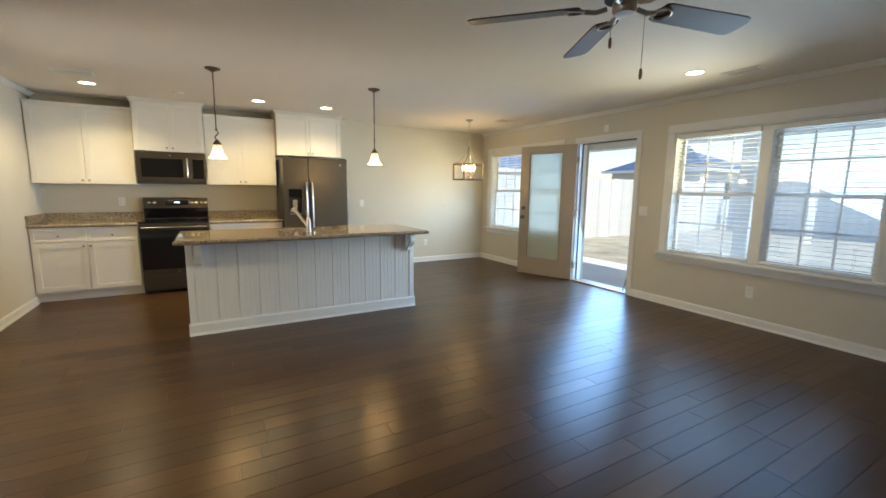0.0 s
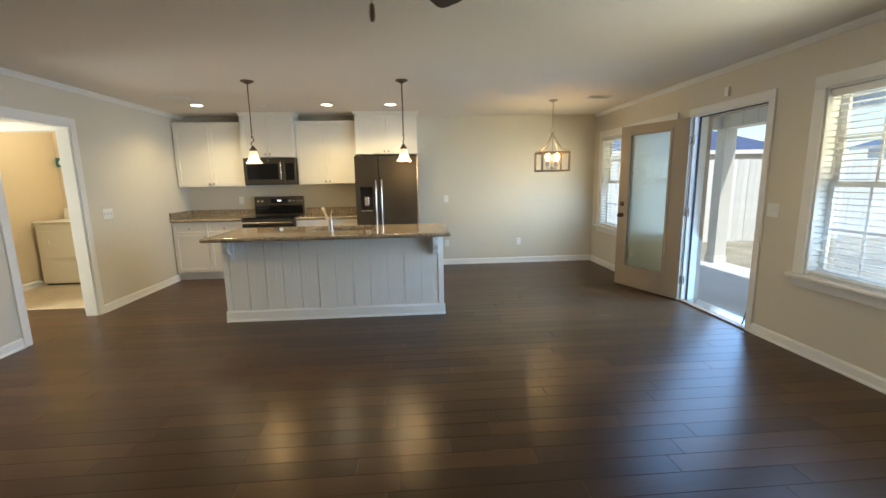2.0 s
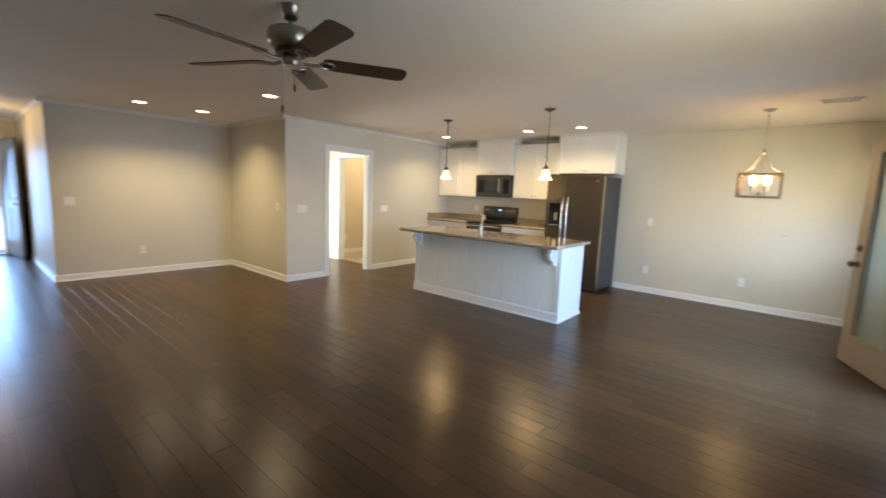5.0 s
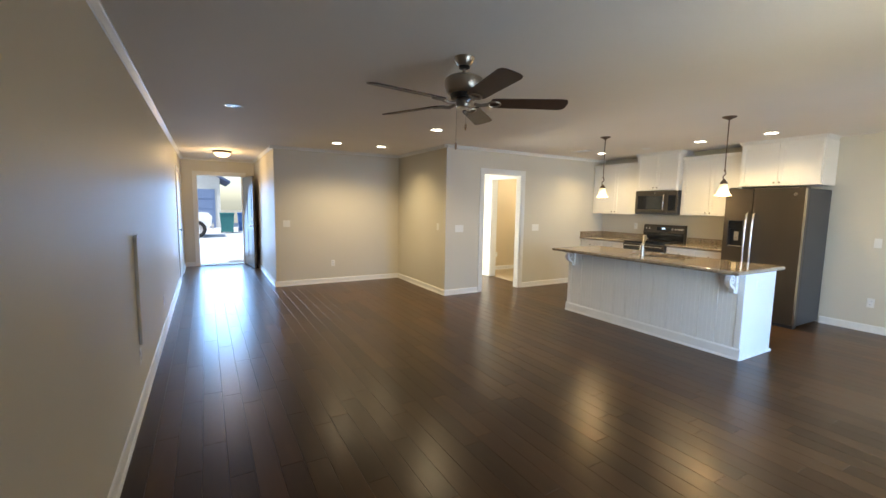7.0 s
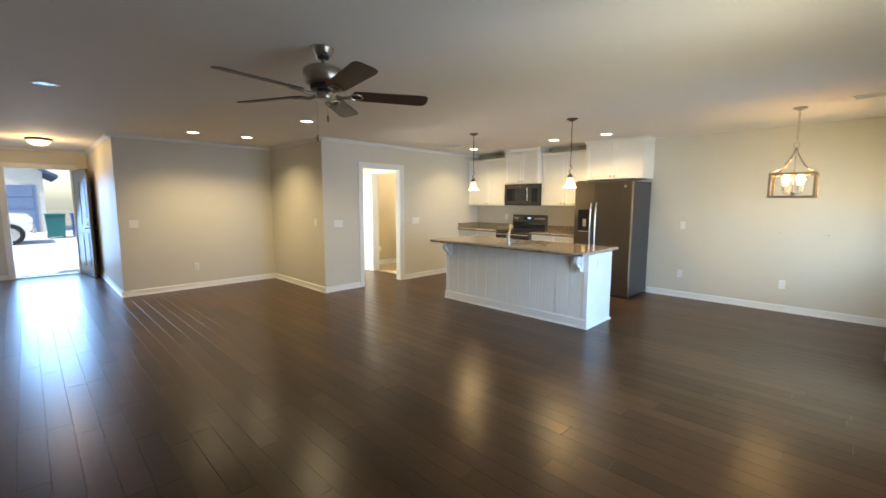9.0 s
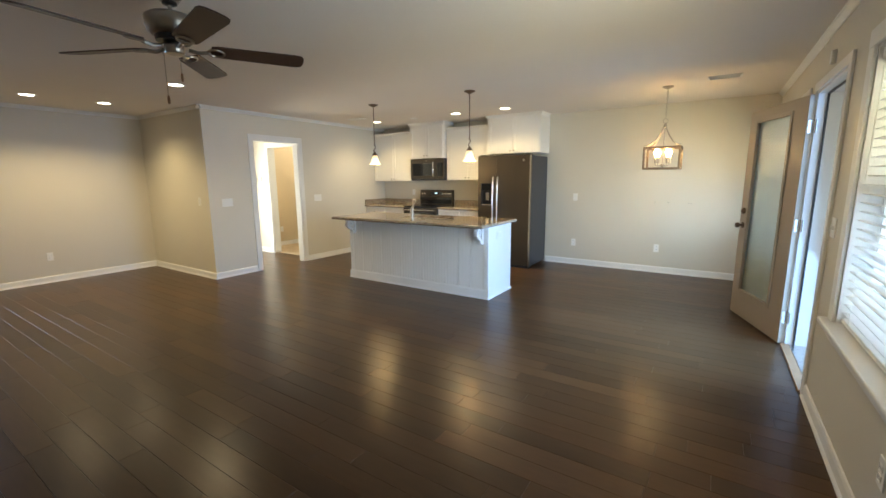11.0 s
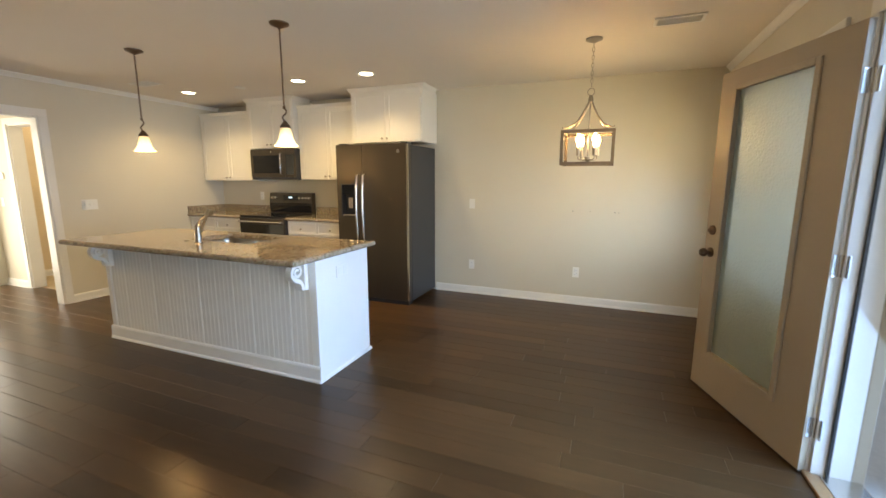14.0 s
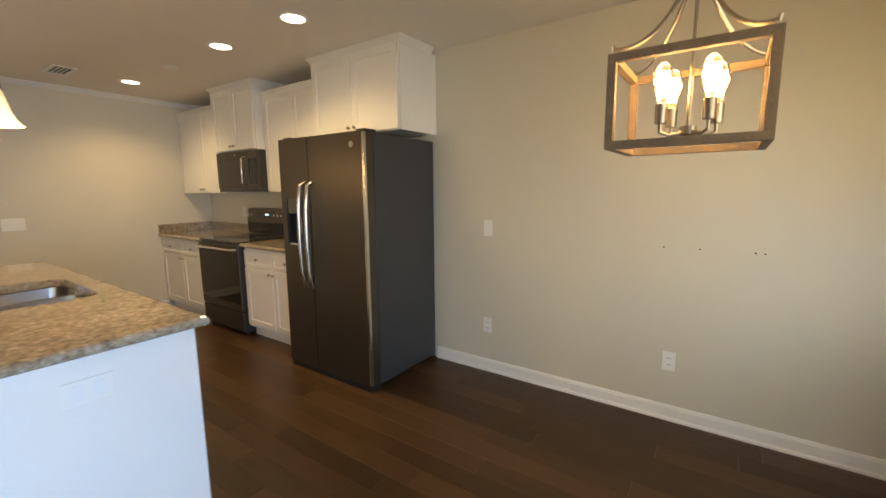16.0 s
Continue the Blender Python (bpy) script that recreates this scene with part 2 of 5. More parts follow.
def thing(name, at=(0, 0, 0), label="", category="", group="", kind=""):
    ob = new(name)
    ob.empty_display_size = 0.1
    ob.location = at
    HOME[ob.name] = Vector(at)
    return tagged(ob, label, category, group, kind)


def part(name, bm, material, parent=None, label="", smooth=False):
    if parent is not None:
        bmesh.ops.translate(bm, verts=bm.verts, vec=-HOME[parent.name])
    me = bpy.data.meshes.new(name)
    bmesh.ops.recalc_face_normals(bm, faces=bm.faces)
    bm.to_mesh(me)
    bm.free()
    me.materials.append(material)
    if smooth:
        for p in me.polygons:
            p.use_smooth = True
        me.set_sharp_from_angle(angle=radians(40))
    ob = new(name, me)
    if parent is not None:
        ob.parent = parent
        HOME[ob.name] = HOME[parent.name]
    else:
        HOME[ob.name] = Vector()
    return tagged(ob, label)


def box(x0, x1, y0, y1, z0, z1, bevel=0.0, bm=None, seg=2):
    bm = bm or bmesh.new()
    vs = [bm.verts.new((x, y, z)) for x in (x0, x1) for y in (y0, y1) for z in (z0, z1)]
    fs = [bm.faces.new([vs[i] for i in q]) for q in ((0, 1, 3, 2), (4, 6, 7, 5), (0, 4, 5, 1), (2, 3, 7, 6), (0, 2, 6, 4), (1, 5, 7, 3))]
    if bevel:
        es = {e for f in fs for e in f.edges}
        bmesh.ops.bevel(bm, geom=list(es), offset=bevel, segments=seg, profile=0.5, affect="EDGES")
    return bm


def tube(points, r, bm=None, seg=10, taper=None):
    bm = bm or bmesh.new()
    pts = [Vector(p) for p in points]
    rings = []
    side = None
    for i, p in enumerate(pts):
        d = (pts[min(i + 1, len(pts) - 1)] - pts[max(i - 1, 0)]).normalized()
        if side is None:
            side = d.orthogonal().normalized()
        side = (side - d * side.dot(d)).normalized()
        up = d.cross(side)
        rr = r if taper is None else taper[i]
        rings.append([bm.verts.new(p + rr * (math.cos(a) * side + math.sin(a) * up)) for a in [2 * math.pi * k / seg for k in range(seg)]])
    for a, b in zip(rings, rings[1:]):
        for k in range(seg):
            bm.faces.new((a[k], a[(k + 1) % seg], b[(k + 1) % seg], b[k]))
    bm.faces.new(rings[0][::-1])
    bm.faces.new(rings[-1])
    return bm


def lathe(profile, at, bm=None, seg=24, axis="z"):
    """Turns (radius, height) pairs round an upright axis through at."""
    bm = bm or bmesh.new()
    rings = []
    for r, h in profile:
        ring = []
        for k in range(seg):
            a = 2 * math.pi * k / seg
            u, v = max(r, 1e-4) * math.cos(a), max(r, 1e-4) * math.sin(a)
            off = {"z": (u, v, h), "x": (h, u, v), "y": (u, h, v)}[axis]
            ring.append(bm.verts.new(Vector(at) + Vector(off)))
        rings.append(ring)
    for a, b in zip(rings, rings[1:]):
        for k in range(seg):
            bm.faces.new((a[k], a[(k + 1) % seg], b[(k + 1) % seg], b[k]))
    return bm


def prism(outline, place, depth, bm=None):
    """Pushes a flat outline of (u, v) by depth; place(u, v, d) gives the point."""
    bm = bm or bmesh.new()
    a = [bm.verts.new(place(u, v, 0)) for u, v in outline]
    b = [bm.verts.new(place(u, v, depth)) for u, v in outline]
    n = len(a)
    for k in range(n):
        bm.faces.new((a[k], a[(k + 1) % n], b[(k + 1) % n], b[k]))
    bm.faces.new(a[::-1])
    bm.faces.new(b)
    return bm


def boxes(*rows, bevel=0.0):
    bm = bmesh.new()
    for r in rows:
        box(*r, bm=bm, bevel=bevel)
    return bm


def structure(name, bm, material, label=""):
    ob = part(name, bm, material)
    return tagged(ob, label, kind="structure")


# ---- the shell of the house ----
CEIL = 2.44
W_E, W_N, W_W, W_S = 5.17, 7.215, -1.405, -0.345
HALL_X, JOG_Y, ENTRY_Y, FRONT_X = -3.29, 3.47, 1.14, -6.53
WIN_Z = (0.64, 2.04)


def wall_along_y(x0, x1, y0, y1, openings):
    bm, y = bmesh.new(), y0
    for a, b, z0, z1 in openings:
        box(x0, x1, y, a, 0, CEIL, bm=bm)
        box(x0, x1, a, b, z1, CEIL, bm=bm)
        if z0 > 0:
            box(x0, x1, a, b, 0, z0, bm=bm)
        y = b
    box(x0, x1, y, y1, 0, CEIL, bm=bm)
    return bm


def wall_along_x(y0, y1, x0, x1, openings=()):
    bm, x = bmesh.new(), x0
    for a, b, z0, z1 in openings:
        box(x, a, y0, y1, 0, CEIL, bm=bm)
        box(a, b, y0, y1, z1, CEIL, bm=bm)
        x = b
    box(x, x1, y0, y1, 0, CEIL, bm=bm)
    return bm


structure("wall_east", wall_along_y(W_E, W_E + 0.15, -0.495, 7.365, [(1.49, 3.31, *WIN_Z), (3.80, 4.76, 0, 2.06), (5.11, 6.93, *WIN_Z)]), M_WALL, "greige painted wall with two windows and a patio door")
structure("wall_north", wall_along_x(W_N, W_N + 0.15, -3.42, W_E), M_WALL, "greige painted kitchen and dining wall")
structure("wall_west", wall_along_y(W_W - 0.12, W_W, JOG_Y, W_N, [(4.20, 5.03, 0, 2.04)]), M_WALL, "greige painted wall with a cased opening")
structure("wall_jog", wall_along_x(JOG_Y, JOG_Y + 0.12, HALL_X, W_W - 0.12), M_WALL, "short greige return wall")
structure("wall_hall", wall_along_y(HALL_X - 0.12, HALL_X, ENTRY_Y, JOG_Y + 0.12, []), M_WALL, "greige painted living room wall")
structure("wall_entry", wall_along_x(ENTRY_Y, ENTRY_Y + 0.12, FRONT_X, HALL_X - 0.12), M_WALL, "greige entry passage wall")
structure("wall_front", wall_along_y(FRONT_X - 0.15, FRONT_X, -0.495, ENTRY_Y + 0.12, [(-0.06, 0.88, 0, 2.08)]), M_WALL, "greige wall round the front door")
structure("wall_south", wall_along_x(W_S - 0.15, W_S, FRONT_X, W_E), M_WALL, "long greige painted wall")
structure("wall_mudroom_north", wall_along_x(5.28, 5.40, -3.42, W_W - 0.12, [(-2.62, -1.72, 0, 2.04)]), M_WALL, "pale wall with the laundry doorway")
structure("wall_mudroom_west", wall_along_y(-3.35, -3.20, JOG_Y + 0.12, 5.28, [(4.10, 5.0, 0, 2.06)]), M_WALL, "pale wall with a side door opening")
structure("wall_laundry_west", wall_along_y(-3.42, -3.30, 5.40, W_N, []), M_LAUNDRY, "tan laundry wall")
structure("wall_laundry_north", wall_along_x(W_N - 0.012, W_N - 0.001, -3.30, W_W - 0.12), M_LAUNDRY, "tan laundry back wall")
structure("wall_laundry_south", wall_along_x(5.401, 5.41, -3.30, W_W - 0.122, [(-2.62, -1.72, 0, 2.04)]), M_LAUNDRY)
structure("ceiling", box(FRONT_X - 0.15, W_E + 0.15, -0.495, 7.365, CEIL, CEIL + 0.12), M_CEIL, "smooth off-white painted ceiling")
structure("laundry_floor", box(-3.30, W_W - 0.12, 5.345, W_N, -0.03, 0.004), M_TILE, "beige stone-look vinyl floor")


def strip(name, runs, profile, material, label):
    """Lays a trim profile of (out, height) along runs of (start, end, inward normal)."""
    bm = bmesh.new()
    for (ax, ay), (bx, by), (nx, ny) in runs:
        def place(u, v, d, ax=ax, ay=ay, bx=bx, by=by, nx=nx, ny=ny):
            return (ax + (bx - ax) * d + nx * u, ay + (by - ay) * d + ny * u, v)
        prism(profile, place, 1.0, bm)
    return structure(name, bm, material, label)


BASE = [(0.001, 0), (0.026, 0), (0.026, 0.012), (0.016, 0.022), (0.015, 0.075), (0.009, 0.09), (0.001, 0.092)]
CROWN = [(0.001, 2.392), (0.008, 2.394), (0.012, 2.402), (0.032, 2.424), (0.040, 2.429), (0.042, 2.439), (0.001, 2.439)]
E, N, S, W = (-1, 0), (0, -1), (0, 1), (1, 0)
strip("baseboard", [((W_E, W_S), (W_E, 3.74), E), ((W_E, 4.83), (W_E, W_N), E), ((2.20, W_N), (W_E, W_N), N),
                    ((W_W, JOG_Y), (W_W, 4.12), W), ((W_W, 5.105), (W_W, 6.62), W), ((HALL_X, JOG_Y), (W_W + 0.026, JOG_Y), N),
                    ((HALL_X, ENTRY_Y - 0.026), (HALL_X, JOG_Y), W), ((FRONT_X, ENTRY_Y), (HALL_X, ENTRY_Y), N), ((FRONT_X, W_S), (-5.43, W_S), S), ((-4.44, W_S), (W_E, W_S), S),
                    ((FRONT_X, W_S), (FRONT_X, -0.14), W), ((FRONT_X, 0.96), (FRONT_X, ENTRY_Y), W), ((-3.2, 5.28), (-2.69, 5.28), N), ((-3.3, 5.42), (-3.3, 7.2), W)],
      BASE, M_TRIM, "white painted baseboard with shoe moulding")
strip("crown_trim", [((W_E, W_S), (W_E, W_N), E), ((W_W, JOG_Y - 0.06), (W_W, W_N), W),
                     ((HALL_X, JOG_Y), (W_W + 0.06, JOG_Y), N), ((HALL_X, ENTRY_Y - 0.06), (HALL_X, JOG_Y), W),
                     ((FRONT_X, ENTRY_Y), (HALL_X + 0.06, ENTRY_Y), N), ((FRONT_X, W_S), (W_E, W_S), S), ((FRONT_X, W_S), (FRONT_X, ENTRY_Y), W)],
      CROWN, M_TRIM, "white crown moulding")


def casing_y(name, x, out, y0, y1, z1, label, w=0.075, z0=0.0):
    """Door casing round an opening in a wall along y; out is the way it stands off the wall."""
    a, b = sorted((x + 0.001 * out, x + 0.018 * out))
    bm = boxes((a, b, y0 - w, y0, z0, z1), (a, b, y1, y1 + w, z0, z1), (a, b, y0 - w, y1 + w, z1, z1 + w), bevel=0.004)
    return structure(name, bm, M_TRIM, label)


def casing_x(name, y, out, x0, x1, z1, label, w=0.075):
    a, b = sorted((y + 0.001 * out, y + 0.018 * out))
    bm = boxes((x0 - w, x0, a, b, 0, z1), (x1, x1 + w, a, b, 0, z1), (x0 - w, x1 + w, a, b, z1, z1 + w), bevel=0.004)
    return structure(name, bm, M_TRIM, label)


def jamb_y(name, x0, x1, y0, y1, z1, material=None):
    bm = boxes((x0, x1, y0, y0 + 0.018, 0.002, z1 - 0.018), (x0, x1, y1 - 0.018, y1, 0.002, z1 - 0.018), (x0, x1, y0, y1, z1 - 0.018, z1))
    return structure(name, bm, material or M_TRIM, "white door jamb")


casing_y("hall_opening_casing", W_W, 1, 4.20, 5.03, 2.04, "white casing of the laundry hall opening")
jamb_y("hall_opening_jamb", W_W - 0.121, W_W + 0.001, 4.20, 5.03, 2.04)
casing_x("laundry_casing", 5.28, -1, -2.62, -1.72, 2.04, "white casing of the laundry doorway", w=0.07)
structure("laundry_jamb", boxes((-2.62, -2.602, 5.279, 5.412, 0.002, 2.022), (-1.738, -1.72, 5.279, 5.412, 0.002, 2.022), (-2.62, -1.72, 5.279, 5.412, 2.022, 2.04)), M_TRIM, "white door jamb")
casing_y("side_door_casing", -3.20, 1, 4.10, 5.0, 2.06, "white casing of the side door")
jamb_y("side_door_jamb", -3.351, -3.199, 4.10, 5.0, 2.06)
casing_y("front_door_casing", FRONT_X, 1, -0.06, 0.88, 2.08, "white front door casing")
jamb_y("front_door_jamb", FRONT_X - 0.152, FRONT_X + 0.001, -0.06, 0.88, 2.08)
casing_y("patio_door_casing", W_E, -1, 3.80, 4.76, 2.06, "white patio door casing", w=0.065)
jamb_y("patio_door_jamb", W_E - 0.001, W_E + 0.151, 3.80, 4.76, 2.06)
structure("patio_door_outer_frame", boxes((W_E + 0.152, W_E + 0.20, 3.74, 3.80, -0.06, 2.06), (W_E + 0.152, W_E + 0.20, 4.742, 4.82, -0.06, 2.06), (W_E + 0.152, W_E + 0.20, 3.74, 4.82, 2.03, 2.12), bevel=0.004), M_TAN, "tan exterior door frame")
structure("weatherstrip", boxes((W_E + 0.052, W_E + 0.064, 4.728, 4.7415, 0.02, 2.04), (W_E + 0.052, W_E + 0.064, 3.8185, 3.832, 0.02, 2.04), (W_E + 0.052, W_E + 0.064, 3.82, 4.74, 2.03, 2.0415)), M_BLACKP, "black rubber weatherstrip")
structure("loose_weatherstrip", tube([(W_E + 0.045, 3.829, 0.42), (W_E + 0.042, 3.834, 0.27), (W_E + 0.034, 3.850, 0.15), (W_E + 0.026, 3.868, 0.06), (W_E + 0.022, 3.876, 0.026)], 0.0075, seg=8), M_BLACKP, "black weatherstrip hanging loose from the jamb")
structure("patio_threshold", box(W_E + 0.03, W_E + 0.19, 3.82, 4.74, -0.05, 0.018, 0.006), M_CHROME, "aluminium door threshold")
structure("patio_threshold_trim", box(W_E - 0.03, W_E + 0.03, 3.80, 4.76, 0.0, 0.016, 0.005), M_OAK, "stained wood threshold strip")
structure("front_threshold", box(FRONT_X - 0.17, FRONT_X + 0.02, -0.04, 0.86, -0.05, 0.02, 0.006), M_CHROME, "aluminium door threshold")
structure("side_threshold", box(-3.36, -3.17, 4.12, 4.98, -0.05, 0.016, 0.005), M_OAK, "stained wood threshold")


# ---- windows and blinds ----
def window(name, y0, y1, label):
    win = thing(name, (W_E, (y0 + y1) / 2, WIN_Z[0]), label, "window", kind="structure")
    z0, z1 = WIN_Z
    x = W_E + 0.10
    fb = boxes((W_E - 0.018, W_E - 0.001, y0 - 0.085, y0, z0, z1), (W_E - 0.018, W_E - 0.001, y1, y1 + 0.085, z0, z1), (W_E - 0.02, W_E - 0.001, y0 - 0.085, y1 + 0.085, z1, z1 + 0.09), bevel=0.004)
    part("casing", fb, M_TRIM, win)
    part("sill", box(W_E - 0.06, W_E + 0.10, y0 - 0.11, y1 + 0.11, z0 - 0.028, z0 + 0.002, 0.008), M_TRIM, win, "white painted window stool")
    part("apron", box(W_E - 0.017, W_E - 0.001, y0 - 0.085, y1 + 0.085, z0 - 0.10, z0 - 0.029, 0.004), M_TRIM, win)
    lining = boxes((W_E, W_E + 0.15, y0, y0 + 0.015, z0 + 0.003, z1 - 0.015), (W_E, W_E + 0.15, y1 - 0.015, y1, z0 + 0.003, z1 - 0.015), (W_E, W_E + 0.15, y0, y1, z1 - 0.015, z1))
    part("lining", lining, M_TRIM, win)
    mid = (y0 + y1) / 2
    part("mullion", box(W_E + 0.03, W_E + 0.148, mid - 0.05, mid + 0.05, z0 + 0.003, z1 - 0.016, 0.004), M_VINYL, win)
    for a, b in ((y0 + 0.016, mid - 0.051), (mid + 0.051, y1 - 0.016)):
        half = (z0 + z1) / 2
        for lo, hi, xs in ((z0 + 0.004, half + 0.018, x), (half - 0.018, z1 - 0.017, x + 0.026)):
            f = 0.038
            sash = part("sash", boxes((xs, xs + 0.024, a, a + f, lo, hi), (xs, xs + 0.024, b - f, b, lo, hi), (xs, xs + 0.024, a + f, b - f, lo, lo + f), (xs, xs + 0.024, a + f, b - f, hi - f, hi)), M_VINYL, win)
            pane = part("pane", box(xs + 0.010, xs + 0.014, a + f, b - f, lo + f, hi - f), M_PANE, sash)
            pane.visible_shadow = False
            bars = bmesh.new()
            for k in (1, 2):
                yy = a + f + (b - a - 2 * f) * k / 3
                box(xs + 0.003, xs + 0.0095, yy - 0.009, yy + 0.009, lo + f, hi - f, bm=bars)
            zz = (lo + hi) / 2
            box(xs + 0.002, xs + 0.0085, a + f, b - f, zz - 0.009, zz + 0.009, bm=bars)
            part("muntin", bars, M_VINYL, sash)
    return win


def slat_mesh(width):
    bm = bmesh.new()
    n = 4
    rows = []
    for i in range(n + 1):
        u = -0.024 + 0.048 * i / n
        z = 0.003 * (1 - (u / 0.024) ** 2)
        rows.append([(u, z), (u, z + 0.0028)])
    lo = [[bm.verts.new((u, s * width / 2, z)) for s in (-1, 1)] for (u, z), _ in rows]
    hi = [[bm.verts.new((u, s * width / 2, z)) for s in (-1, 1)] for _, (u, z) in rows]
    for i in range(n):
        bm.faces.new((lo[i][0], lo[i][1], lo[i + 1][1], lo[i + 1][0]))
        bm.faces.new((hi[i][0], hi[i + 1][0], hi[i + 1][1], hi[i][1]))
        for s in (0, 1):
            bm.faces.new((lo[i][s], hi[i][s], hi[i + 1][s], lo[i + 1][s]))
    for i in (0, n):
        bm.faces.new((lo[i][0], lo[i][1], hi[i][1], hi[i][0]))
    return bm


def blind(y0, y1):
    z0, z1, x = WIN_Z[0] + 0.01, WIN_Z[1] - 0.02, W_E + 0.042
    b = thing("window_blind", (x, (y0 + y1) / 2, z0), "white horizontal slat blind lowered with its slats open", "blind", "window blinds")
    part("headrail", box(x - 0.028, x + 0.028, y0 + 0.003, y1 - 0.003, z1 - 0.05, z1, 0.004), M_SLAT, b)
    part("bottom_rail", box(x - 0.026, x + 0.026, y0 + 0.006, y1 - 0.006, z0 + 0.005, z0 + 0.028, 0.005), M_SLAT, b)
    first, z, k = None, z0 + 0.055, 0
    while z < z1 - 0.06:
        if first is None:
            first = part("slat", slat_mesh(y1 - y0 - 0.012), M_SLAT)
            s = first
        else:
            s = new("slat", first.data)
        s.parent = b
        s.matrix_basis = pose(0, 0, z - z0, 0, 4 + 1.5 * math.sin(k * 2.1), 0)
        z, k = z + 0.0445, k + 1
    for yy in (y0 + 0.14, y1 - 0.14):
        cords = tube([(x - 0.027, yy, z0 + 0.02), (x - 0.027, yy, z1 - 0.03)], 0.0012, seg=5)
        tube([(x + 0.027, yy, z0 + 0.02), (x + 0.027, yy, z1 - 0.03)], 0.0012, cords, seg=5)
        part("ladder_cord", cords, M_SLAT, b)
    part("wand", tube([(x - 0.034, y1 - 0.09, z1 - 0.05), (x - 0.036, y1 - 0.09, z1 - 0.62)], 0.004, seg=8), M_PLATE, b)
    return b


for nm, a, b in (("window_1", 1.49, 3.31), ("window_2", 5.11, 6.93)):
    window(nm, a, b, "double white vinyl sash window with grid bars and a painted sill")
    m = (a + b) / 2
    blind(a + 0.016, m - 0.052)
    blind(m + 0.052, b - 0.016)


# ---- doors ----
def glass_door():
    """Leaf in its own axes: x along the leaf from the hinge, y its thickness, z up."""
    d = thing("patio_door", (0, 0, 0), "tan painted patio door with a frosted glass panel, standing open", "door")
    w, h, t = 0.925, 2.04, 0.044
    gx0, gx1, gz0, gz1 = 0.225, 0.765, 0.285, 1.92
    part("leaf", boxes((0, gx0, 0, t, 0.012, h), (gx1, w, 0, t, 0.012, h), (gx0, gx1, 0, t, 0.012, gz0), (gx0, gx1, 0, t, gz1, h)), M_TAN, d)
    for y0, y1 in ((-0.012, 0.0), (t, t + 0.012)):
        f = 0.032
        part("glazing_bead", boxes((gx0 - f, gx0, y0, y1, gz0 - f, gz1 + f), (gx1, gx1 + f, y0, y1, gz0 - f, gz1 + f), (gx0, gx1, y0, y1, gz0 - f, gz0), (gx0, gx1, y0, y1, gz1, gz1 + f), bevel=0.004), M_TAN, d)
    p = part("glass_panel", box(gx0, gx1, 0.018, 0.026, gz0, gz1), M_FROST, d, "frosted glass")
    p.visible_shadow = False
    for z, r, nm in ((0.93, 0.027, "knob"), (1.075, 0.022, "deadbolt")):
        for s, y in ((-1, 0), (1, t)):
            prof = [(0.0, 0), (0.032, 0), (0.032, 0.006), (0.012, 0.01), (0.011, 0.03), (r, 0.038), (r, 0.055), (r * 0.7, 0.066), (0, 0.068)] if nm == "knob" else [(0, 0), (0.032, 0), (0.03, 0.012), (0.02, 0.016), (r * 0.6, 0.026), (0, 0.027)]
            part(nm, lathe([(a, b * s) for a, b in prof], (w - 0.068, y, z), axis="y", seg=18), M_BRONZE, d, smooth=True)
    part("sweep", box(0.002, w - 0.002, 0.004, t - 0.004, 0.004, 0.012), M_BLACKP, d)
    part("edge_plate", box(w - 0.0005, w + 0.0015, 0.01, 0.034, 0.87, 0.99), M_CHROME, d)
    for z in (0.24, 1.02, 1.80):
        bm = tube([(-0.008, -0.004, z - 0.05), (-0.008, -0.004, z + 0.05)], 0.007, seg=8)
        box(-0.003, -0.0005, 0.0, 0.036, z - 0.05, z + 0.05, bm=bm)
        box(-0.040, -0.008, -0.004, -0.001, z - 0.05, z + 0.05, bm=bm)
        part("hinge", bm, M_CHROME, d)
    return d


pd = glass_door()
# the leaf swings in past the wall, free edge towards the dining corner
pd.matrix_basis = pose(5.165, 4.765, 0, 0, 0, 110.0)


def front_door():
    d = thing("front_door", (0, 0, 0), "dark front door standing open against the passage wall", "door")
    part("leaf", box(0, 0.90, 0, 0.044, 0.012, 2.05, 0.003), mat("dark_door_paint", (0.10, 0.085, 0.07), 0.4, vary=0.05), d)
    panels = bmesh.new()
    for x0, x1 in ((0.12, 0.42), (0.48, 0.78)):
        for z0, z1 in ((0.22, 0.85), (1.0, 1.82)):
            box(x0, x1, -0.008, -0.0005, z0, z1, 0.006, bm=panels)
            box(x0, x1, 0.0445, 0.052, z0, z1, 0.006, bm=panels)
    part("panel", panels, d.children[0].data.materials[0], d)
    for s, y in ((-1, 0), (1, 0.044)):
        part("lever_handle", lathe([(0, 0), (0.03, 0), (0.028, 0.008 * s), (0.011, 0.012 * s), (0.011, 0.05 * s), (0.026, 0.055 * s), (0.02, 0.07 * s), (0, 0.07 * s)], (0.83, y, 0.95), axis="y", seg=14), M_NICKEL, d, smooth=True)
        part("deadbolt", lathe([(0, 0), (0.03, 0), (0.026, 0.014 * s), (0, 0.016 * s)], (0.83, y, 1.10), axis="y", seg=14), M_NICKEL, d, smooth=True)
    for z in (0.24, 1.02, 1.80):
        part("hinge", tube([(-0.006, 0, z - 0.05), (-0.006, 0, z + 0.05)], 0.007, seg=8), M_CHROME, d)
    return d


fd = front_door()
fd.matrix_basis = pose(FRONT_X + 0.025, 0.885, 0, 0, 0, 8)


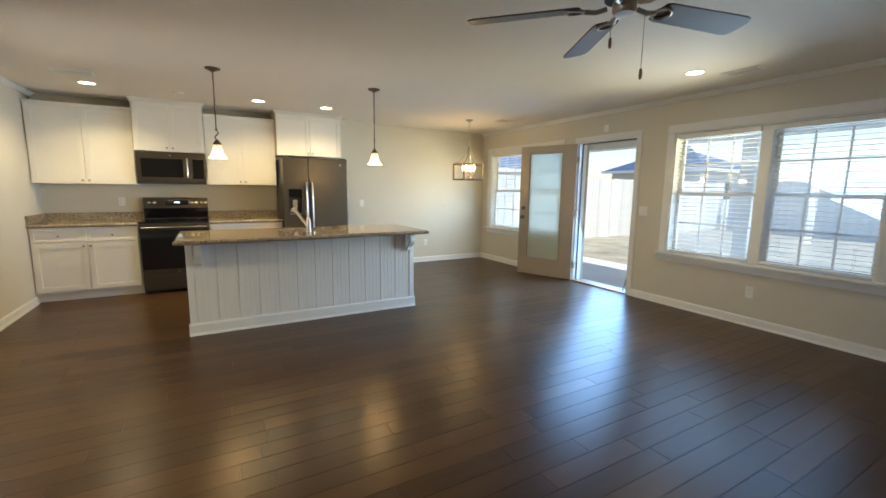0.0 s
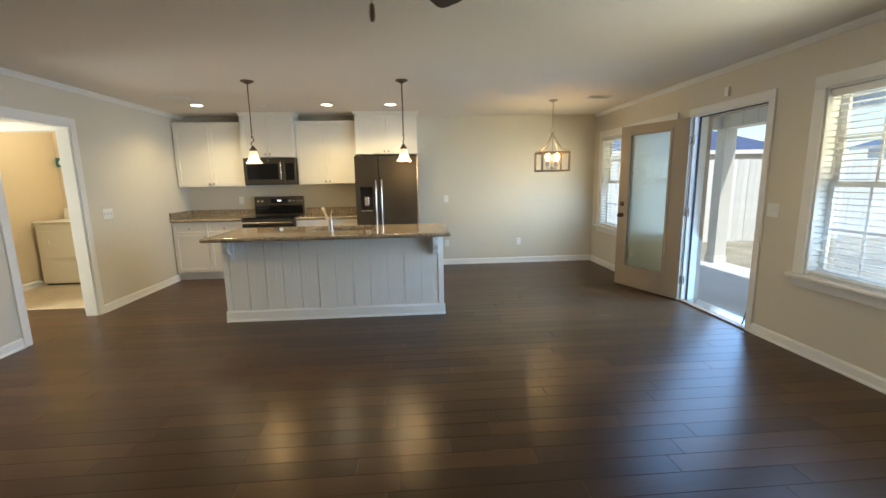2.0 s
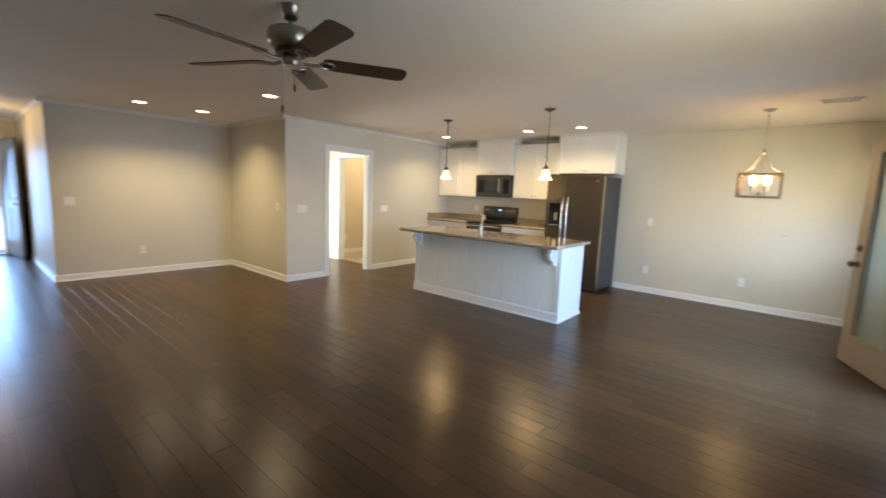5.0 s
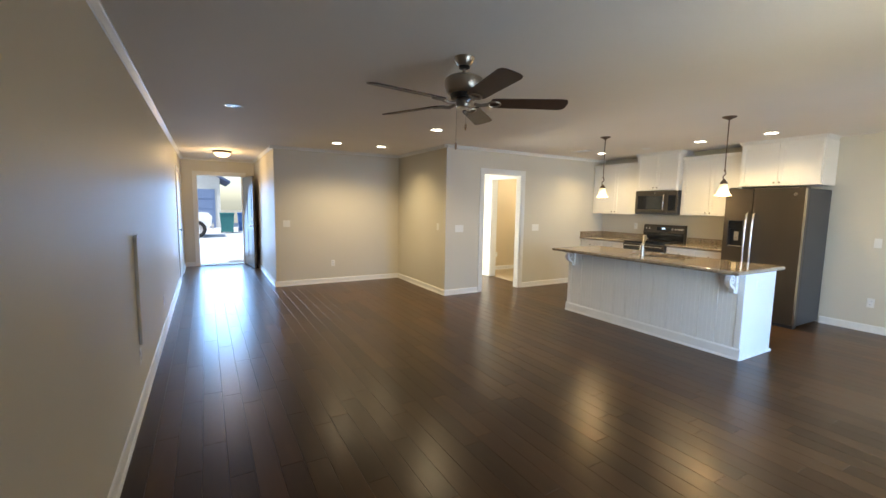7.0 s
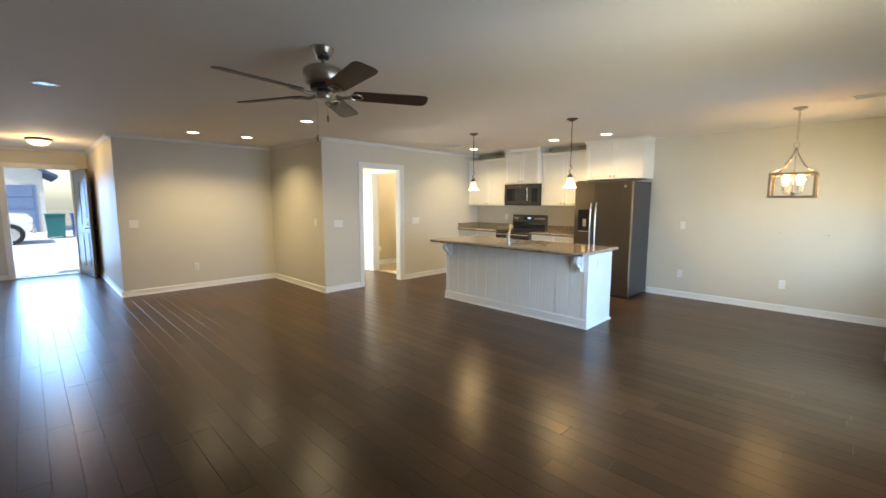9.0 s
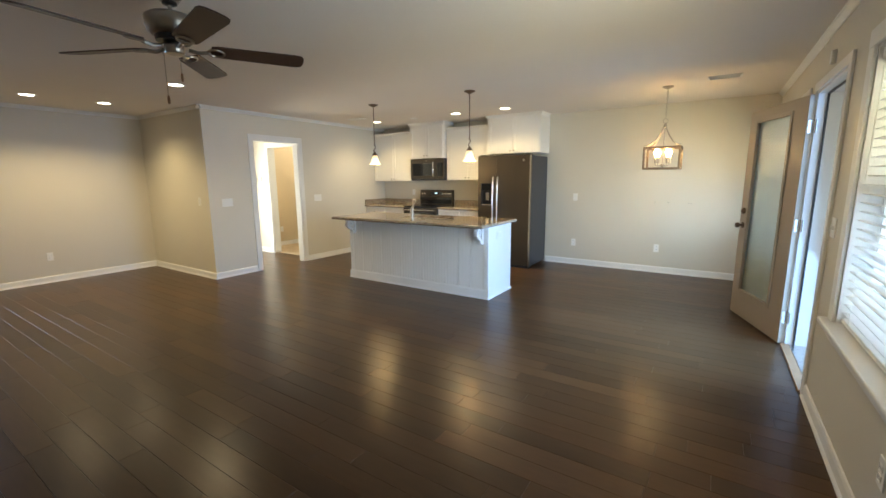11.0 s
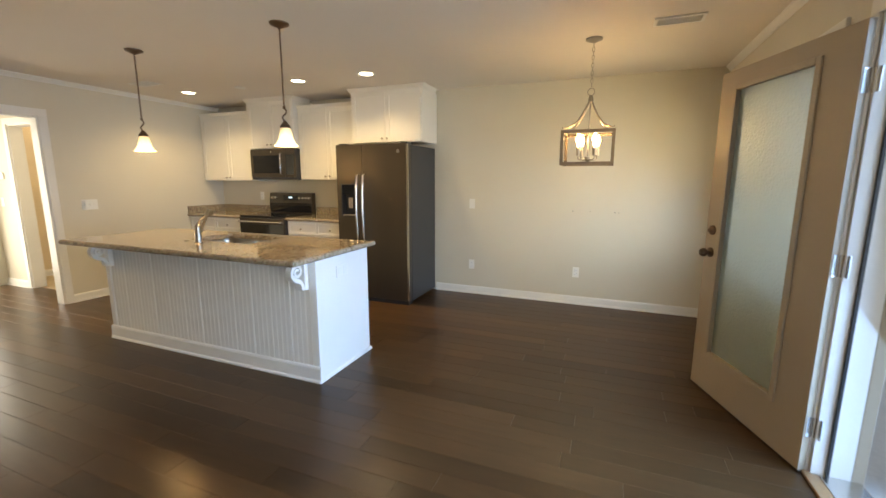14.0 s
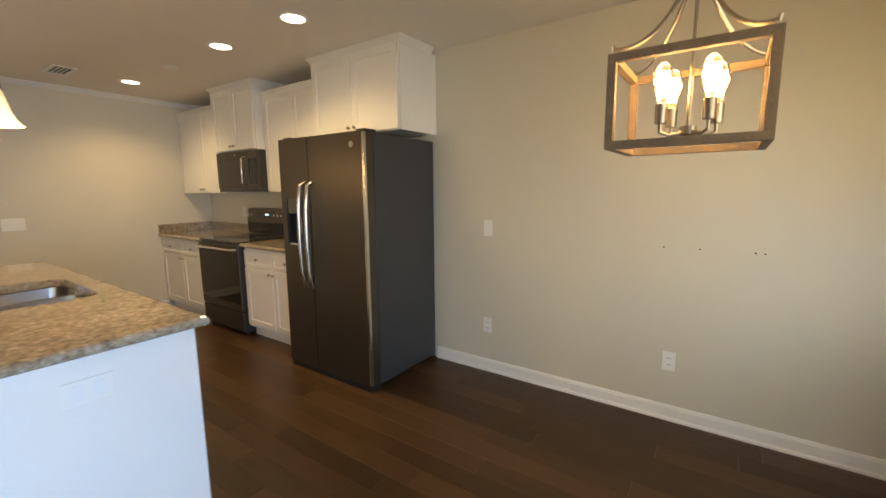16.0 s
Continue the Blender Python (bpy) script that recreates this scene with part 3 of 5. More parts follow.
# ---- kitchen ----
def shaker(parent, x0, x1, z0, z1, y, name="door", rail=0.055, pull=None):
    """A recessed-panel front facing -y, its face at y."""
    t = 0.019
    bm = bmesh.new()

    def ring(inset, depth):
        return [bm.verts.new(p) for p in ((x0 + inset, y + depth, z0 + inset), (x1 - inset, y + depth, z0 + inset), (x1 - inset, y + depth, z1 - inset), (x0 + inset, y + depth, z1 - inset))]
    rings = [ring(0, t), ring(0, 0.0012), ring(0.0012, 0), ring(rail - 0.001, 0), ring(rail, 0.001), ring(rail, 0.009)]
    bm.faces.new(rings[0][::-1])
    for p, q in zip(rings, rings[1:]):
        for k in range(4):
            j = (k + 1) % 4
            bm.faces.new((p[k], p[j], q[j], q[k]))
    bm.faces.new(rings[-1])
    d = part(name, bm, M_CAB, parent)
    if pull:
        px, pz = pull
        hb = lathe([(0, 0), (0.006, 0), (0.006, -0.012), (0.013, -0.018), (0.013, -0.024), (0, -0.027)], (px, y, pz), axis="y", seg=12)
        part("knob", hb, M_NICKEL, d, "brushed nickel knob", smooth=True)
    return d


def crown_top(parent, x0, x1, y0, z0, z1, left, right):
    out = 0.035
    bm = bmesh.new()
    prof = [(0, z0), (0.006, z0), (0.012, z0 + 0.012), (out - 0.006, z1 - 0.012), (out, z1 - 0.006), (out, z1), (0, z1)]
    prism(prof, lambda u, v, d: (x0 - (u if left else 0) + (x1 - x0 + (u if right else 0) + (u if left else 0)) * d, y0 - u, v), 1.0, bm)
    if right:
        prism(prof, lambda u, v, d: (x1 + u, y0 - u + (W_N - 0.07 - y0 + u) * d, v), 1.0, bm)
    if left:
        prism(prof, lambda u, v, d: (x0 - u, y0 - u + (W_N - 0.07 - y0 + u) * d, v), 1.0, bm)
    part("crown", bm, M_CAB, parent)


def wall_cabinet(x0, x1, z0, z1, front, crown, label, left=False, right=False):
    c = thing("wall_cabinet", ((x0 + x1) / 2, W_N - 0.01, z0), label, "cabinet", "kitchen wall cabinets")
    part("body", box(x0, x1, front + 0.021, W_N - 0.003, z0, z1), M_CAB, c)
    m, g = (x0 + x1) / 2, 0.004
    shaker(c, x0 + 0.012, m - g / 2, z0 + 0.006, z1 - 0.01, front, pull=(m - 0.032, z0 + 0.045))
    shaker(c, m + g / 2, x1 - 0.012, z0 + 0.006, z1 - 0.01, front, pull=(m + 0.032, z0 + 0.045))
    crown_top(c, x0, x1, front + 0.02, z1 - 0.012, crown, left, right)
    return c


WC = "white shaker wall cabinet with two doors"
wall_cabinet(-1.400, -0.394, 1.372, 2.28, 6.90, 2.315, WC + " beside the microwave")
wall_cabinet(-0.390, 0.372, 1.795, 2.40, 6.80, 2.437, WC + " above the microwave", True, True)
wall_cabinet(0.376, 1.276, 1.385, 2.29, 6.90, 2.325, WC + " between microwave and fridge")
wall_cabinet(1.280, 2.205, 1.815, 2.40, 6.77, 2.437, WC + " above the fridge", True, True)


def base_cabinet(x0, x1, front, label):
    c = thing("base_cabinet", ((x0 + x1) / 2, 6.9, 0), label, "cabinet", "kitchen base cabinets")
    part("body", box(x0, x1, front + 0.021, W_N - 0.003, 0.10, 0.868), M_CAB, c)
    part("toe_kick", box(x0, x1, front + 0.075, front + 0.09, 0.001, 0.10), M_CAB, c)
    m, g = (x0 + x1) / 2, 0.004
    for a, b, s in ((x0 + 0.014, m - g, -1), (m + g, x1 - 0.014, 1)):
        shaker(c, a, b, 0.70, 0.845, front, "drawer_front", 0.03, ((a + b) / 2, 0.772))
        shaker(c, a, b, 0.125, 0.685, front, "door", 0.055, (m + s * 0.032, 0.65))
    return c


base_cabinet(-1.400, -0.394, 6.60, "white shaker base cabinet with two drawers and two doors")
base_cabinet(0.376, 1.285, 6.60, "white shaker base cabinet beside the fridge")


def slab(x0, x1, y0, y1, z0, z1, hole=None, edges="nsew"):
    """A stone top with a rounded edge on the named sides and, where given, a cut-out."""
    bm = bmesh.new()
    r = (z1 - z0) / 2
    ins = []
    for k in range(7):
        a = math.pi * k / 6
        ins.append((r - r * math.sin(a), z0 + r - r * math.cos(a)))
    loops = []
    for d, z in ins:
        e = lambda s: d if s in edges else 0
        loops.append([bm.verts.new(p) for p in ((x0 + e("w"), y0 + e("s"), z), (x1 - e("e"), y0 + e("s"), z), (x1 - e("e"), y1 - e("n"), z), (x0 + e("w"), y1 - e("n"), z))])
    for a, b in zip(loops, loops[1:]):
        for k in range(4):
            bm.faces.new((a[k], a[(k + 1) % 4], b[(k + 1) % 4], b[k]))
    if hole:
        hx0, hx1, hy0, hy1 = hole
        q, n = 0.06, 6
        rings = []
        for z in (z0, z1):
            arcs = []
            for cx, cy, st in ((hx0 + q, hy0 + q, 180), (hx1 - q, hy0 + q, 270), (hx1 - q, hy1 - q, 0), (hx0 + q, hy1 - q, 90)):
                arcs.append([bm.verts.new((cx + q * math.cos(radians(st + 90 * k / n)), cy + q * math.sin(radians(st + 90 * k / n)), z)) for k in range(n + 1)])
            rings.append(arcs)
        h = n // 2
        for outer, arcs, up in ((loops[-1], rings[1], True), (loops[0], rings[0], False)):
            for k in range(4):
                j = (k + 1) % 4
                f = [outer[k], outer[j]] + arcs[j][h::-1] + arcs[k][:h - 1:-1]
                bm.faces.new(f if up else f[::-1])
        lo, hi = [v for arc in rings[0] for v in arc], [v for arc in rings[1] for v in arc]
        for k in range(len(lo)):
            j = (k + 1) % len(lo)
            bm.faces.new((lo[k], hi[k], hi[j], lo[j]))
    else:
        bm.faces.new(loops[-1])
        bm.faces.new(loops[0][::-1])
    return bm


def worktop(x0, x1, label, left_splash):
    w = thing("worktop", ((x0 + x1) / 2, 6.9, 0.87), label, "worktop", "granite worktops")
    part("top", slab(x0, x1, 6.572, W_N - 0.002, 0.87, 0.91, edges="s"), M_GRANITE, w)
    part("backsplash", box(x0 + (0.022 if left_splash else 0), x1, W_N - 0.024, W_N - 0.002, 0.911, 1.01, 0.003), M_GRANITE, w)
    if left_splash:
        part("side_splash", box(x0, x0 + 0.021, 6.585, W_N - 0.002, 0.911, 1.01, 0.003), M_GRANITE, w)


worktop(-1.402, -0.388, "speckled beige granite worktop with a low upstand", True)
worktop(0.372, 1.29, "speckled beige granite worktop beside the range", False)


def range_cooker():
    x0, x1, f = -0.384, 0.368, 6.555
    c = thing("range", (0, 6.9, 0), "slate electric range with a black glass cooktop and oven door", "range")
    part("body", box(x0, x1, f + 0.03, W_N - 0.03, 0.03, 0.90), M_SLATESIDE, c)
    part("cooktop", box(x0 - 0.002, x1 + 0.002, f + 0.012, W_N - 0.09, 0.901, 0.918, 0.006), M_BLACK, c, "black ceramic glass cooktop")
    for bx, by, r in ((-0.2, 6.72, 0.10), (0.19, 6.72, 0.085), (-0.2, 6.98, 0.075), (0.19, 6.98, 0.10)):
        part("burner_ring", lathe([(r, 0.9183), (r, 0.9188), (r - 0.004, 0.9188), (r - 0.004, 0.9183)], (bx, by, 0), seg=32), M_SLATESIDE, c)
    od = part("oven_door", box(x0, x1, f, f + 0.028, 0.245, 0.885, 0.006), M_SLATE, c)
    part("oven_window", box(x0 + 0.006, x1 - 0.006, f - 0.004, f - 0.0005, 0.315, 0.815, 0.002), M_BLACK, od, "black oven glass")
    part("handle", tube([(x0 + 0.03, f - 0.002, 0.846), (x0 + 0.035, f - 0.045, 0.846), (x0 + 0.09, f - 0.052, 0.846), (x1 - 0.09, f - 0.052, 0.846), (x1 - 0.035, f - 0.045, 0.846), (x1 - 0.03, f - 0.002, 0.846)], 0.012), M_CHROME, od, "brushed steel bar handle", True)
    part("badge", lathe([(0, 0), (0.013, 0), (0.013, -0.002), (0, -0.002)], (0, f - 0.0005, 0.275), axis="y", seg=20), M_CHROME, od)
    part("storage_drawer", box(x0, x1, f + 0.004, f + 0.028, 0.05, 0.236, 0.006), M_SLATE, c)
    for fx in (x0 + 0.04, x1 - 0.04):
        part("foot", tube([(fx, f + 0.06, 0), (fx, f + 0.06, 0.031)], 0.016), M_BLACKP, c)
    bg = part("backguard", prism([(7.185, 0.91), (7.115, 0.91), (7.105, 1.06), (7.125, 1.20), (7.185, 1.205)], lambda u, v, d: (x0 + (x1 - x0) * d, u, v), 1.0), M_SLATE, c)
    part("glass_panel", prism([(7.1125, 0.93), (7.1095, 0.93), (7.1015, 1.055), (7.1045, 1.06)], lambda u, v, d: (x0 + 0.01 + (x1 - x0 - 0.02) * d, u, v), 1.0), M_BLACK, bg)
    part("display", prism([(7.108, 1.10), (7.106, 1.10), (7.116, 1.165), (7.118, 1.165)], lambda u, v, d: (-0.13 + 0.26 * d, u, v), 1.0), M_BLACK, bg)
    part("clock", prism([(7.1085, 1.128), (7.1072, 1.128), (7.1105, 1.148), (7.1118, 1.148)], lambda u, v, d: (-0.03 + 0.06 * d, u, v), 1.0), M_DISPLAY, bg)
    for kx in (-0.315, -0.255, 0.17, 0.23, 0.29, 0.335):
        part("dial", lathe([(0, 0), (0.021, 0), (0.021, -0.006), (0.017, -0.008), (0.015, -0.028), (0, -0.029)], (kx, 7.112, 1.132), axis="y", seg=16), M_CHROME, bg, "steel control dial", True)


range_cooker()


def microwave():
    x0, x1, f, z0, z1 = -0.386, 0.368, 6.815, 1.385, 1.79
    c = thing("microwave", (0, 7.0, z0), "slate over-range microwave with a dark glass door", "microwave")
    part("body", box(x0, x1, f + 0.03, W_N - 0.003, z0, z1), M_SLATESIDE, c)
    d = part("door", box(x0, 0.20, f, f + 0.03, z0 + 0.035, z1 - 0.004, 0.004), M_SLATE, c)
    part("window", box(x0 + 0.05, 0.115, f - 0.003, f - 0.0005, z0 + 0.085, z1 - 0.085, 0.001), M_BLACK, d, "dark glass window")
    part("handle", tube([(0.165, f - 0.001, z0 + 0.07), (0.165, f - 0.04, z0 + 0.085), (0.165, f - 0.044, z0 + 0.2), (0.165, f - 0.04, z1 - 0.075), (0.165, f - 0.001, z1 - 0.06)], 0.011), M_CHROME, d, "steel bar handle", True)
    part("control_panel", box(0.203, x1, f, f + 0.03, z0 + 0.035, z1 - 0.004, 0.004), M_SLATE, c)
    part("keypad", box(0.225, x1 - 0.016, f - 0.003, f - 0.0005, z0 + 0.07, z1 - 0.08), M_BLACK, c)
    part("badge", lathe([(0, 0), (0.011, 0), (0.011, -0.002), (0, -0.002)], (-0.02, f - 0.0005, z1 - 0.04), axis="y", seg=18), M_CHROME, c)
    part("vent_lip", box(x0, x1, f + 0.008, f + 0.03, z0, z0 + 0.033, 0.003), M_SLATESIDE, c)


microwave()


def fridge():
    x0, x1, f, z1 = 1.297, 2.197, 6.43, 1.762
    split = 1.632
    c = thing("fridge", (1.75, 6.85, 0), "slate side-by-side fridge freezer with a water dispenser and steel handles", "fridge")
    part("body", box(x0 + 0.006, x1 - 0.004, f + 0.095, W_N - 0.03, 0.03, z1, 0.006), M_SLATESIDE, c, "dark grey fridge cabinet")
    part("grille", box(x0 + 0.01, x1 - 0.01, f + 0.006, f + 0.10, 0.002, 0.044), M_BLACKP, c)
    dx0, dx1, dz0, dz1 = 1.36, 1.535, 0.985, 1.335
    a = part("freezer_door", boxes((x0, dx0, f, f + 0.085, 0.045, z1 + 0.01), (dx1, split - 0.003, f, f + 0.085, 0.045, z1 + 0.01), (dx0, dx1, f, f + 0.085, 0.045, dz0), (dx0, dx1, f, f + 0.085, dz1, z1 + 0.01), (dx0, dx1, f + 0.06, f + 0.085, dz0, dz1)), M_SLATE, c, "slate freezer door")
    b = part("fridge_door", box(split + 0.003, x1, f, f + 0.085, 0.045, z1 + 0.01, 0.004, seg=2), M_SLATE, c, "slate fridge door")
    part("edge_trim", box(x1 - 0.016, x1 + 0.0012, f - 0.002, f + 0.02, 0.055, z1), M_CHROME, b, "bright steel edge")
    part("dispenser_panel", box(dx0, dx1, f + 0.002, f + 0.012, 1.225, dz1), M_BLACK, a)
    part("dispenser_bay", boxes((dx0, dx0 + 0.004, f + 0.012, f + 0.059, dz0, 1.224), (dx1 - 0.004, dx1, f + 0.012, f + 0.059, dz0, 1.224), (dx0 + 0.004, dx1 - 0.004, f + 0.055, f + 0.059, dz0, 1.224)), M_BLACKP, a)
    part("dispenser_frame", boxes((dx0 - 0.01, dx0, f - 0.005, f - 0.0005, dz0 - 0.01, dz1 + 0.01), (dx1, dx1 + 0.01, f - 0.005, f - 0.0005, dz0 - 0.01, dz1 + 0.01), (dx0, dx1, f - 0.005, f - 0.0005, dz0 - 0.01, dz0), (dx0, dx1, f - 0.005, f - 0.0005, dz1, dz1 + 0.01)), M_SLATESIDE, a)
    part("paddle", box(1.415, 1.48, f + 0.035, f + 0.05, 1.06, 1.19, 0.006), M_CHROME, a)
    part("drip_tray", box(dx0 + 0.006, dx1 - 0.006, f + 0.004, f + 0.052, dz0 + 0.001, dz0 + 0.014), M_CHROME, a)
    for par, hx in ((a, 1.592), (b, 1.672)):
        zs = [(0.68, 0.0), (0.70, -0.045), (0.80, -0.062), (1.0, -0.072), (1.1, -0.072), (1.25, -0.068), (1.34, -0.058), (1.43, -0.045), (1.45, 0.0)]
        part("handle", tube([(hx, f + d, z) for z, d in zs], 0.0145, seg=12), M_CHROME, par, "bowed brushed steel handle", True)
    part("badge", lathe([(0, 0), (0.02, 0), (0.02, -0.003), (0, -0.003)], (2.085, f - 0.0005, 1.69), axis="y", seg=22), M_CHROME, b)
    for hx in (x0 + 0.06, x1 - 0.06):
        part("hinge_cover", box(hx - 0.04, hx + 0.04, f + 0.03, f + 0.14, z1 + 0.011, z1 + 0.026, 0.005), M_SLATESIDE, c)
        part("foot", tube([(hx, f + 0.12, 0), (hx, f + 0.12, 0.031)], 0.02), M_BLACKP, c)


fridge()

# ---- island ----
IX0, IX1, IY0, IY1 = 0.172, 2.418, 4.622, 5.250
SINK = (1.02, 1.68, 4.77, 5.17)


def island():
    c = thing("kitchen_island", ((IX0 + IX1) / 2, 4.9, 0), "white kitchen island with a beadboard front and scrolled corbels", "island")
    core = boxes((IX0 + 0.012, IX1 - 0.012, IY0 + 0.014, IY0 + 0.03, 0.001, 0.868), (IX0 + 0.012, IX1 - 0.012, IY1 - 0.03, IY1 - 0.012, 0.10, 0.868))
    part("carcass", core, M_CAB, c)
    for x0, x1 in ((IX0, IX0 + 0.011), (IX1 - 0.011, IX1)):
        part("end_panel", box(x0, x1, IY0 + 0.012, IY1, 0.001, 0.869, 0.002), M_TRIM, c)
    for x0, x1 in ((IX0 - 0.001, IX0 + 0.055), (IX1 - 0.055, IX1 + 0.001)):
        part("corner_post", box(x0, x1, IY0 - 0.006, IY0 + 0.013, 0.001, 0.869, 0.003), M_TRIM, c)
    a, b = IX0 + 0.057, IX1 - 0.057
    n, beads = 12, 4
    w = (b - a) / n
    q = (w - 0.007) / beads
    outline = [(0.0035, 0.012), (0.0035, 0.003), (0.0055, 0.0)]
    for j in range(1, beads):
        u = 0.0035 + j * q
        outline += [(u - 0.0045, 0.0), (u - 0.0025, 0.0016), (u - 0.0008, 0.0002), (u + 0.0012, 0.0002), (u + 0.003, 0.0016), (u + 0.0048, 0.0)]
    outline += [(w - 0.0055, 0.0), (w - 0.0035, 0.003), (w - 0.0035, 0.012)]
    first = None
    for k in range(n):
        if first is None:
            first = part("bead_board", prism(outline, lambda u, v, d: (u, v, 0.10 + 0.766 * d), 1.0), M_TRIM)
            s = first
        else:
            s = new("bead_board", first.data)
        s.parent = c
        s.matrix_basis = pose(a + k * w - HOME[c.name].x, IY0 - HOME[c.name].y + 0.0012 * math.sin(k * 2.3), 0)
    part("base_trim", prism([(0, 0.001), (-0.022, 0.001), (-0.022, 0.012), (-0.013, 0.022), (-0.012, 0.10), (-0.006, 0.115), (0, 0.116)], lambda u, v, d: (IX0 - 0.012 + (IX1 - IX0 + 0.024) * d, IY0 - 0.007 + u, v), 1.0), M_TRIM, c)
    part("end_trim", prism([(0.0015, 0.001), (0.018, 0.001), (0.017, 0.014), (0.008, 0.022), (0.0015, 0.024)], lambda u, v, d: (IX1 + u, IY0 - 0.02 + (IY1 - IY0 + 0.03) * d, v), 1.0), M_TRIM, c)
    for cx in (IX0 + 0.10, IX1 - 0.085):
        corbel(c, cx)
    out = part("outlet_plate", box(IX1 + 0.0008, IX1 + 0.006, 4.835, 4.975, 0.70, 0.785, 0.002), M_PLATE, c, "white double socket plate")
    for oy in (4.875, 4.935):
        part("socket", box(IX1 + 0.0065, IX1 + 0.0078, oy - 0.017, oy + 0.017, 0.715, 0.77), M_VINYL, out)


def ribbon(path, half, place, bm):
    """A flat band of the given half thickness along a path in the plane, set in depth by place."""
    left, right = [], []
    for k, (u, v) in enumerate(path):
        (ua, va), (ub, vb) = path[max(k - 1, 0)], path[min(k + 1, len(path) - 1)]
        l = math.hypot(ub - ua, vb - va)
        nu, nv = -(vb - va) / l, (ub - ua) / l
        h = half[k]
        left.append((u + nu * h, v + nv * h))
        right.append((u - nu * h, v - nv * h))
    for k in range(len(path) - 1):
        prism([left[k], left[k + 1], right[k + 1], right[k]], place, 1.0, bm)


def corbel(parent, cx):
    """A fretted scroll bracket under the overhang: a back strip, a cap and a volute that runs down to the foot."""
    y, z, th = IY0 - 0.007, 0.868, 0.046

    def place(u, v, d):
        return (cx - th / 2 + th * d, y + u, z + v)
    body = part("corbel", prism([(0, 0), (-0.034, 0), (-0.034, -0.198), (-0.030, -0.205), (0, -0.205)], place, 1.0), M_TRIM, parent, "fretted white scroll bracket")
    part("cap", prism([(-0.0345, 0), (-0.170, 0), (-0.176, -0.006), (-0.172, -0.016), (-0.0345, -0.016)], place, 1.0), M_TRIM, body)
    path, half = [], []
    for k in range(31):
        f = k / 30
        a = radians(20 + 540 * f)
        r = 0.010 + 0.040 * f
        path.append((-0.100 + r * math.cos(a), -0.068 + r * math.sin(a)))
        half.append(0.007 + 0.004 * f)
    for u, v, h in ((-0.137, -0.100, 0.013), (-0.110, -0.123, 0.014), (-0.082, -0.133, 0.013), (-0.064, -0.146, 0.011), (-0.056, -0.165, 0.011), (-0.052, -0.182, 0.015), (-0.040, -0.196, 0.012)):
        path.append((u, v))
        half.append(h)
    bm = bmesh.new()
    ribbon(path, half, place, bm)
    part("scroll", bm, M_TRIM, body)


island()
iw = thing("island_worktop", (1.3, 4.78, 0.87), "speckled beige granite island worktop with a rounded edge", "worktop", "granite worktops")
part("top", slab(0.10, 2.478, 4.345, 5.285, 0.87, 0.91, SINK), M_GRANITE, iw)


def sink():
    c = thing("sink", (1.4, 4.97, 0.70), "stainless steel double bowl undermount sink", "sink")
    x0, x1, y0, y1 = SINK
    mid = (x0 + x1) / 2 - 0.01
    for a, b, h in ((x0 + 0.004, mid - 0.016, 0.20), (mid + 0.016, x1 - 0.004, 0.17)):
        bm = bmesh.new()
        loops = []
        for inset, z, r in ((-0.012, 0.8685, 0.055), (0.002, 0.866, 0.06), (0.016, 0.869 - h + 0.03, 0.06), (0.04, 0.869 - h, 0.07)):
            X0, X1, Y0, Y1 = a + inset, b - inset, y0 + 0.002 + inset, y1 - 0.002 - inset
            ring = []
            for cx, cy, st in ((X1 - r, Y1 - r, 0), (X0 + r, Y1 - r, 90), (X0 + r, Y0 + r, 180), (X1 - r, Y0 + r, 270)):
                for k in range(6):
                    an = radians(st + 18 * k)
                    ring.append(bm.verts.new((cx + r * math.cos(an), cy + r * math.sin(an), z)))
            loops.append(ring)
        for p, q in zip(loops, loops[1:]):
            for k in range(24):
                bm.faces.new((p[k], p[(k + 1) % 24], q[(k + 1) % 24], q[k]))
        bm.faces.new(loops[-1])
        bowl = part("bowl", bm, M_SINK, c, "brushed steel bowl", True)
        part("drain", lathe([(0, 0.004), (0.035, 0.004), (0.042, 0.0015), (0.042, 0.0005)], ((a + b) / 2, (y0 + y1) / 2, 0.869 - h), seg=20), M_BLACKP, bowl)
    part("divider", box(mid - 0.0035, mid + 0.0035, y0 + 0.012, y1 - 0.012, 0.84, 0.866, 0.002), M_SINK, c)


sink()


